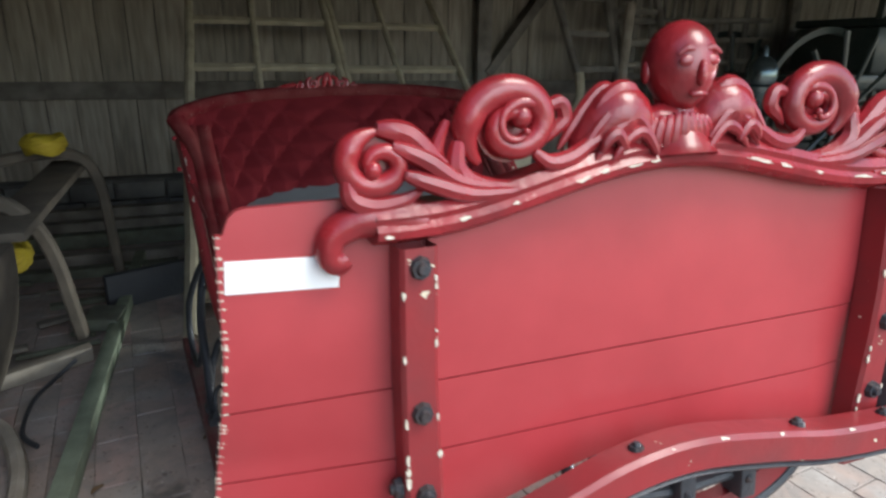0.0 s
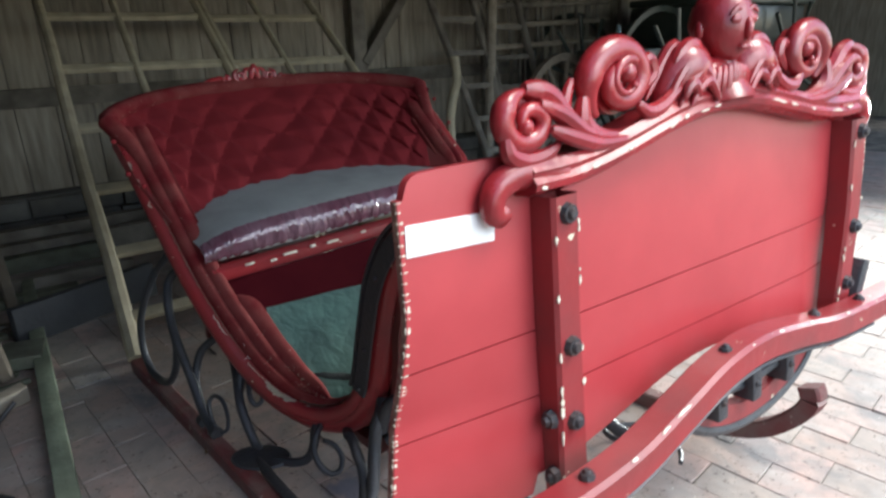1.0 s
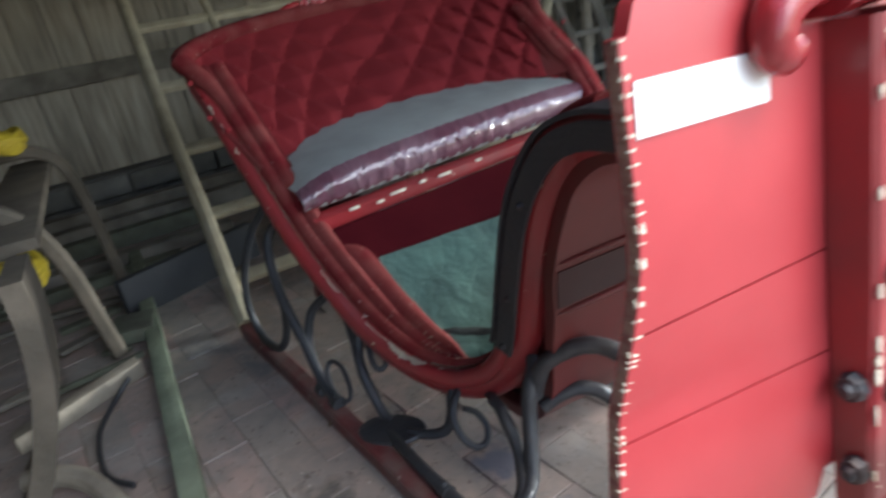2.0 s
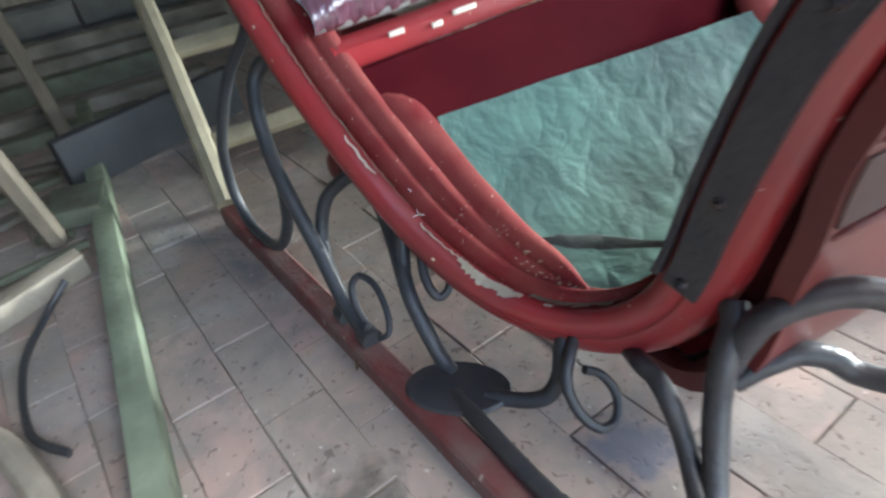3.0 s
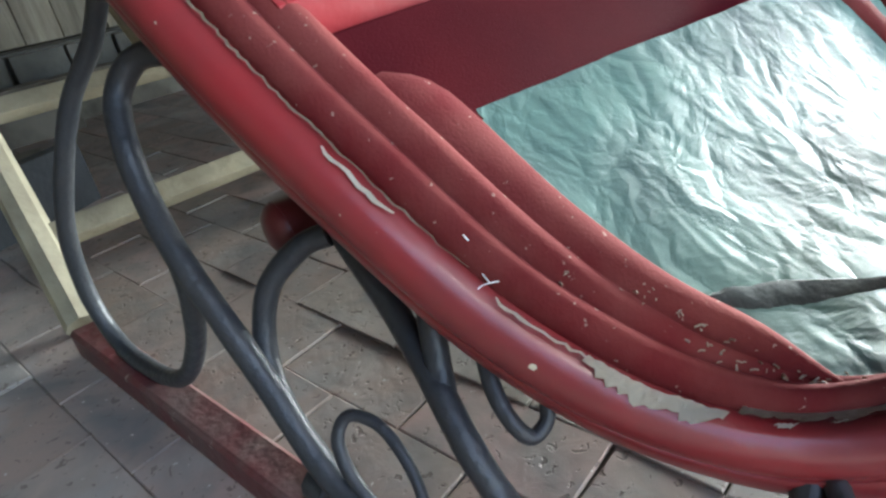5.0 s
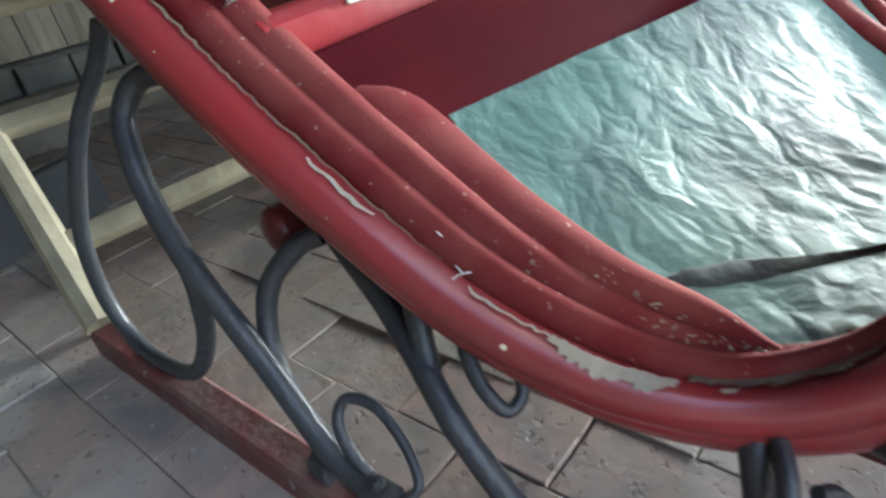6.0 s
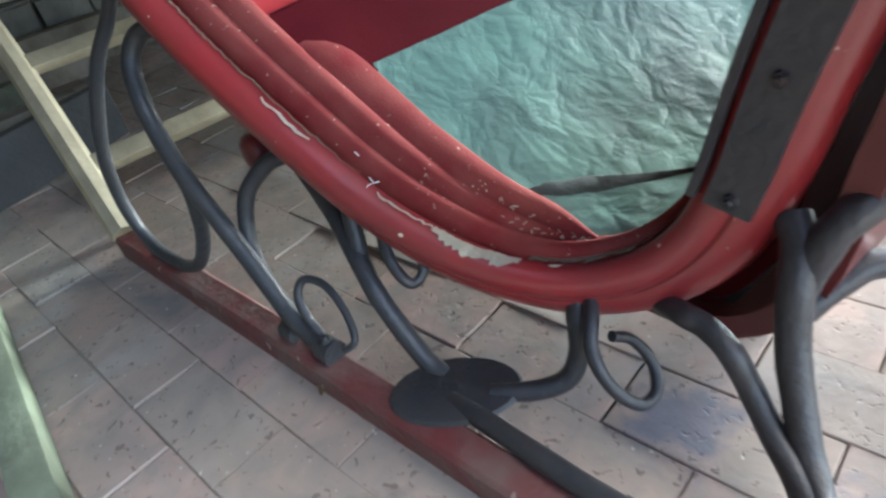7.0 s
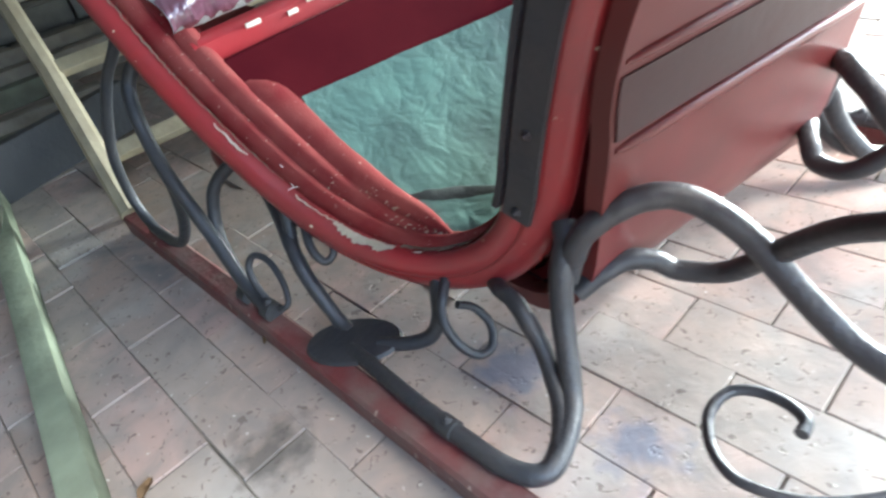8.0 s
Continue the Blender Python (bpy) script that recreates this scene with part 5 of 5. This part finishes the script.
# ---- hand sledge beside the wall ----
PLACE = Matrix(((1, 0, 0, -0.065), (0, 1.38, 0, -0.39), (0, 0, 1.15, 0), (0, 0, 0, 1)))
sled = thing("hand_sledge", "old wooden hand sledge with bent arms beside the sleigh", "sledge", (-1.15, 1.8, 0))
for pts in ([(-1.42, 1.48, 0.57), (-1.30, 1.5, 0.575), (-1.18, 1.53, 0.55), (-1.105, 1.55, 0.46), (-1.067, 1.57, 0.33), (-1.05, 1.59, 0.18), (-1.035, 1.61, 0.03)],
            [(-1.42, 2.14, 0.58), (-1.28, 2.15, 0.60), (-1.13, 2.18, 0.60), (-1.04, 2.2, 0.55), (-1.0, 2.2, 0.45), (-0.985, 2.2, 0.30), (-0.975, 2.22, 0.03)]):
    bm = bmesh.new()
    q = smooth_path(pts, 6)
    rows = []
    for i, p in enumerate(q):
        t = (q[min(i + 1, len(q) - 1)] - q[max(i - 1, 0)]).normalized()
        n = Vector((-t.z, 0, t.x)).normalized()
        w, h = 0.021, 0.024
        c = [p + n * a * h + Vector((0, b * w, 0)) for a, b in ((-1, -0.6), (-0.6, -1), (0.6, -1), (1, -0.6), (1, 0.6), (0.6, 1), (-0.6, 1), (-1, 0.6), (-1, -0.6))]
        rows.append(c)
    strip(bm, rows)
    bmesh.ops.remove_doubles(bm, verts=bm.verts, dist=0.0002)
    bmesh.ops.holes_fill(bm, edges=bm.edges)
    part("bent_arm", bm, GREY_WOOD, sled, "bent ash arm, dark with age")
# bench board on top and the curved side board
bm = bmesh.new()
bar(bm, (-1.16, 1.35, 0.50), (-1.14, 2.3, 0.535), 0.16, 0.03, 0.006)
part("top_board", bm, GREY_WOOD, sled)
bm = bmesh.new()
prof = smooth_path([(-1.15, 0, 0.50), (-1.155, 0, 0.40), (-1.18, 0, 0.28), (-1.23, 0, 0.15), (-1.29, 0, 0.04), (-1.32, 0, 0.002)], 5)
sheet(bm, [[(p.x, y, p.z) for y in (1.12, 1.2, 1.3)] for p in prof], 0.05)
part("curved_side", bm, GREY_WOOD, sled, "curved side board, brown with age")
bm = bmesh.new()
bar(bm, (-1.34, 1.36, 0.028), (-0.985, 1.505, 0.028), 0.045, 0.05, 0.006)
part("cross_piece", bm, PALE_GREY, sled, "bare grey cross piece on the floor")
bm = bmesh.new()
bar(bm, (-1.04, 1.74, 0.04), (-0.90, 1.71, 0.04), 0.13, 0.045, 0.005)
part("end_block", bm, GREEN_WOOD_DARK, sled)
bm = bmesh.new()
tube(bm, smooth_path([(-1.30, 1.2, 0.03), (-1.2, 1.15, 0.035), (-1.13, 1.07, 0.035), (-1.07, 0.94, 0.03), (-1.045, 0.80, 0.026)], 5), 0.024, 9)
part("bent_slat", bm, PALE_GREY, sled, "bent pale slat")
bm = bmesh.new()
tube(bm, smooth_path([(-1.02, 1.42, 0.05), (-1.08, 1.38, 0.02), (-1.13, 1.28, 0.012), (-1.12, 1.13, 0.012), (-1.06, 1.06, 0.012)], 6), 0.007, 7)
own("bent_iron_wire", bm, IRON, "thin bent iron rod lying on the floor", "rod")
# yellow rope rolls on the sledge
for c, r, k in (((-1.18, 2.08, 0.665), 0.085, 7), ((-1.15, 1.42, 0.43), 0.05, 5)):
    bm = bmesh.new()
    for i in range(k):
        z = c[2] - 0.03 + 0.05 * i / k
        rr = r * (1 - 0.35 * abs(i - k / 2) / k)
        tube(bm, [(c[0] + rr * math.cos(a * math.pi / 10), c[1] + rr * 1.1 * math.sin(a * math.pi / 10), z + 0.008 * math.sin(a + i)) for a in range(20)], 0.013, 7, closed=True)
    ball(bm, (c[0], c[1], c[2]), r * 0.85, 1, 1, 0.45, 2)
    own("rope_roll", bm, YELLOW, "coiled roll of yellow rope on the sledge", "rope")

PLACE = Matrix.Identity(4)

# dark slab and boards along the wall's foot
bm = bmesh.new()
bar(bm, (-1.05, 2.20, 0.085), (-0.45, 2.45, 0.085), 0.05, 0.17, 0.008)
own("dark_slab", bm, SLATE, "dark blue-grey slab standing on the brick floor", "slab")
rnd = random.Random(21)
for k, (y, z, h, x0, x1, m) in enumerate(((3.35, 0.0, 0.09, -1.9, -0.52, "g"), (3.45, 0.0, 0.14, -1.7, -0.2, "b"), (3.6, 0.0, 0.19, -2.1, 0.5, "b"), (2.75, 0.0, 0.05, -1.8, -0.75, "g"),
                                           (3.0, 0.0, 0.06, -2.0, -0.45, "b"))):
    bm = bmesh.new()
    bar(bm, (x0, y + rnd.uniform(-0.03, 0.03), z + h / 2), (x1, y + rnd.uniform(-0.03, 0.03), z + h / 2), 0.09, h, 0.006)
    own("old_board", bm, GREEN_WOOD_DARK if m == "g" else TIMBER, "old plank lying at the foot of the wall", "plank", "planks along the wall")
for k in range(26):
    x, y = rnd.uniform(-2.2, -1.05), rnd.uniform(1.7, 3.3)
    bm = bmesh.new()
    a = rnd.uniform(-0.5, 0.5)
    l = rnd.uniform(0.08, 0.3)
    z = 0.012 + 0.01 * (k % 3)
    bar(bm, (x, y, z), (x + l * math.cos(a), y + l * math.sin(a), z), rnd.uniform(0.02, 0.06), rnd.uniform(0.012, 0.02), 0.003)
    own("wood_offcut", bm, TIMBER if k % 2 else GREEN_WOOD_DARK, "short offcut of old wood on the floor", "offcut", "offcuts by the wall")

# ---- stacked ladders, hurdle and wheels in the far corner ----
PLACE = Matrix.Translation((-0.27, -0.42, 0))
def old_ladder(x0, x1, x2, x3, y, z0, z1, n, mname):
    lad = thing("old_ladder", "grey weathered ladder standing against the back wall", "ladder", (x1, y, 0), "old ladders in the corner")
    for a, b in ((x1, x0), (x3, x2)):
        bm = bmesh.new()
        tube(bm, [(a + (b - a) * k / 4, y - 0.5 + 0.55 * k / 4, z0 + (z1 - z0) * k / 4) for k in range(5)], 0.036, 8)
        part("pole", bm, mname, lad)
    for k in range(n):
        f = (k + 0.6) / n
        bm = bmesh.new()
        yy, zz = y - 0.5 + 0.55 * f, z0 + (z1 - z0) * f
        bar(bm, (x1 + (x0 - x1) * f, yy, zz), (x3 + (x2 - x3) * f, yy, zz), 0.03, 0.05, 0.006)
        part("rung", bm, mname, lad)
    return lad


old_ladder(2.42, 3.05, 3.02, 3.32, 4.45, 0.03, 2.35, 8, TIMBER)
old_ladder(3.05, 3.42, 3.55, 3.95, 4.5, 0.03, 2.5, 9, TIMBER)
hurdle = thing("wooden_hurdle", "grey wooden hurdle with rails and spindles by the wall", "hurdle", (4.1, 4.3, 0))
for z, y in ((0.62, 4.3), (1.10, 4.32), (1.30, 4.34), (1.48, 4.36), (1.72, 4.38)):
    bm = bmesh.new()
    tube(bm, [(3.2, y, z), (4.2, y + 0.01, z + 0.03), (5.1, y, z + 0.06)], 0.026, 8)
    part("rail", bm, PALE_GREY if z in (1.10, 1.30) else TIMBER, hurdle)
for k in range(15):
    x = 3.3 + 0.12 * k
    bm = bmesh.new()
    tube(bm, [(x, 4.37, 0.0), (x + 0.05 * math.sin(k * 2.3), 4.38, 1.0), (x + 0.09 * math.sin(k * 1.7), 4.40, 2.3)], 0.02, 7)
    part("spindle", bm, TIMBER, hurdle)
bm = bmesh.new()
tube(bm, [(3.12, 4.1, 0.0), (3.2, 4.15, 0.8), (3.27, 4.2, 1.62)], 0.045, 9)
own("wooden_stake", bm, PALE_GREY, "stout peeled stake leaning by the wall", "stake")
bm = bmesh.new()
tube(bm, smooth_path([(2.55, 3.9, 0.0), (2.6, 4.0, 0.55), (2.72, 4.05, 0.85), (2.72, 4.08, 1.05)], 5), 0.04, 9)
own("forked_branch", bm, PALE, "bent pale branch leaning in the corner", "branch")


def wheel(c, R, rim_w, spokes, material, label, group, tilt=0.0, name="cartwheel", parent=None):
    """A spoked wheel in the plane across the shed."""
    top = thing(name, label, "wheel", (c[0], c[1], c[2] - R), group) if parent is None else part(name, bmesh.new(), material, parent, label)
    place = lambda a, r, d=0.0: (c[0] + r * math.cos(a), c[1] + d + tilt * r * math.sin(a), c[2] + r * math.sin(a))
    bm = bmesh.new()
    rows = []
    for k in range(49):
        a = 2 * math.pi * k / 48
        rows.append([place(a, R - rim_w, -0.025), place(a, R, -0.03), place(a, R, 0.03), place(a, R - rim_w, 0.025), place(a, R - rim_w, -0.025)])
    strip(bm, rows)
    bmesh.ops.remove_doubles(bm, verts=bm.verts, dist=0.0005)
    if parent is not None:
        old = top.data
        bm.to_mesh(old)
        bm.free()
    else:
        part("rim", bm, material, top)
    for k in range(spokes):
        a = 2 * math.pi * (k + 0.3) / spokes
        bm = bmesh.new()
        tube(bm, [place(a, 0.06), place(a, R * 0.5), place(a, R - rim_w + 0.01)], [0.026, 0.019, 0.022], 7)
        part("spoke", bm, material, top)
    bm = bmesh.new()
    tube(bm, [place(0, 0, -0.11), place(0, 0, -0.06), place(0, 0, 0.06), place(0, 0, 0.11)], [0.05, 0.085, 0.085, 0.05], 14)
    part("hub", bm, material, top)
    return top


wheel((4.05, 4.02, 0.52), 0.52, 0.075, 10, PALE_GREY, "grey weathered wooden wagon wheel in the corner", "")

# ---- dark carriage ----
car = thing("horse_carriage", "dark green horse carriage parked in the back corner", "carriage", (5.4, 3.2, 0))
for cx, R in ((4.47, 0.72), (6.6, 0.78)):
    wheel((cx, 3.0, R), R, 0.055, 12, DARK_GREEN, "dark green spoked carriage wheel", "", name="wheel", parent=car)
    wheel((cx, 4.1, R), R, 0.055, 12, DARK_GREEN, "dark green spoked carriage wheel", "", name="wheel", parent=car)
    bm = bmesh.new()
    tube(bm, [(cx, 2.95, R), (cx, 4.15, R)], 0.035, 10)
    part("axle", bm, IRON, car)
bm = bmesh.new()
box(bm, (4.1, 3.2, 0.93), (7.2, 3.9, 1.06), 0.02)
part("frame", bm, DARK_GREEN, car)
bm = bmesh.new()
box(bm, (4.95, 3.15, 1.06), (7.1, 3.95, 1.45), 0.05)
part("body", bm, DARK_GREEN, car, "dark green carriage body")
bm = bmesh.new()
box(bm, (5.0, 3.1, 1.45), (7.2, 4.0, 1.52), 0.02)
part("seat_board", bm, DARK_GREEN, car)
for x in (5.0, 6.0):
    bm = bmesh.new()
    bar(bm, (x, 3.2, 1.5), (x + 0.1, 3.2, 2.6), 0.06, 0.06, 0.006)
    part("post", bm, DARK_GREEN, car)
bm = bmesh.new()
box(bm, (4.6, 3.1, 2.55), (7.2, 4.0, 2.62), 0.02)
part("roof", bm, DARK_GREEN, car)
# lamp with a domed cover on its stem
bm = bmesh.new()
ball(bm, (3.62, 3.05, 1.06), 0.125, 0.9, 0.9, 1.15, 3)
lamp_dome = part("lamp", bm, TIN, car, "domed tin carriage lamp with greenish sheen")
bm = bmesh.new()
tube(bm, [(3.62, 3.05, 1.18), (3.62, 3.05, 1.24), (3.62, 3.05, 1.27)], [0.03, 0.022, 0.012], 10)
part("lamp_finial", bm, TIN, lamp_dome)
bm = bmesh.new()
tube(bm, [(3.62, 3.05, 0.86), (3.62, 3.05, 0.93), (3.62, 3.05, 0.98)], [0.09, 0.11, 0.12], 14)
part("lamp_collar", bm, TIN, lamp_dome)
bm = bmesh.new()
tube(bm, smooth_path([(3.62, 3.05, 0.87), (3.65, 3.1, 0.8), (3.85, 3.2, 0.88), (4.2, 3.25, 0.98)], 5), 0.02, 8)
part("lamp_stem", bm, IRON, lamp_dome)

# pale tub rim behind the sleigh seat
bm = bmesh.new()
rows = []
for k in range(33):
    a = 2 * math.pi * k / 32
    rows.append([(1.35 + 0.30 * f * math.cos(a), 3.0 + 0.30 * f * math.sin(a), z) for f, z in ((0.8, 0.0), (0.95, 0.35), (1.0, 0.70), (1.03, 0.725), (1.0, 0.74), (0.9, 0.735), (0.5, 0.74), (0.02, 0.745))])
strip(bm, rows)
bmesh.ops.remove_doubles(bm, verts=bm.verts, dist=0.0005)
own("wooden_barrel", bm, PALE, "pale covered wooden barrel behind the sleigh seat", "barrel")

PLACE = Matrix.Identity(4)

# dry leaves on the bricks
for x, y, a in ((-0.632, 0.955, 0.6), (-0.55, 0.42, 2.0), (-0.93, 0.80, 1.0)):
    bm = bmesh.new()
    rows = []
    for k in range(7):
        f = k / 6
        w = 0.011 * math.sin(math.pi * (0.08 + 0.84 * f))
        rows.append([(x + math.cos(a) * (f - 0.5) * 0.045 - math.sin(a) * s * w, y + math.sin(a) * (f - 0.5) * 0.045 + math.cos(a) * s * w, 0.006 + 0.006 * abs(s) + 0.004 * math.sin(5 * f)) for s in (-1, 0, 1)])
    sheet(bm, rows, 0.0008)
    own("dry_leaf", bm, LEAF, "dry brown leaf lying on the bricks", "leaf", "dry leaves")
# ---- floor bricks ----
BW, BL, BT = 0.12, 0.24, 0.05
brick_meshes = []
rnd = random.Random(3)
for k in range(10):
    bm = bmesh.new()
    hw, hl = BW / 2 - rnd.uniform(0.0004, 0.0012), BL / 2 - rnd.uniform(0.0014, 0.0028)
    v = bmesh.ops.create_cube(bm, size=1.0)["verts"]
    for q in v:
        q.co = Vector((q.co.x * 2 * hw + rnd.uniform(-0.0018, 0.0018), q.co.y * 2 * hl + rnd.uniform(-0.0012, 0.0012), -BT / 2 + q.co.z * BT))
    bmesh.ops.bevel(bm, geom=[e for e in bm.edges if all(q.co.z > -0.01 for q in e.verts)], offset=0.0016, segments=1, affect="EDGES")
    bmesh.ops.recalc_face_normals(bm, faces=bm.faces)
    me = bpy.data.meshes.new("brick")
    bm.to_mesh(me)
    bm.free()
    me.materials.append(BRICK)
    brick_meshes.append(me)
ANG = 0.1017
ca, sa = math.cos(ANG), math.sin(ANG)
cells = []
for i in range(-34, 64):
    for j in range(-19, 18):
        a, b = (i + 0.5) * BW, (j + (0.0 if i % 2 else 0.5)) * BL
        x, y = -0.858 + ca * a - sa * b, 1.176 + sa * a + ca * b
        if -4.1 < x < 6.1 and -2.5 < y < WALL_Y - 0.2:
            near = abs(x + 0.62) / 0.9 + abs(y - 0.95) / 1.3
            cells.append((near, x, y))
cells.sort()
rest_v, rest_f = [], []
for k, (near, x, y) in enumerate(cells):
    me = rnd.choice(brick_meshes)
    m = pose(x, y, rnd.uniform(-0.002, 0.0012), rnd.uniform(-0.4, 0.4), rnd.uniform(-0.5, 0.5), math.degrees(ANG) + rnd.uniform(-0.5, 0.5) + 180 * rnd.randint(0, 1))
    if k < 300:
        ob = new("brick", me)
        ob.parent = floor
        ob.matrix_basis = m
    else:
        n0 = len(rest_v)
        rest_v.extend(m @ v.co for v in me.vertices)
        rest_f.extend([[n0 + q for q in p.vertices] for p in me.polygons])
me = bpy.data.meshes.new("far_bricks")
me.from_pydata([tuple(v) for v in rest_v], [], rest_f)
me.materials.append(BRICK)
far = new("far_bricks", me)
far.parent = floor
tagged(far, kind="stuff")
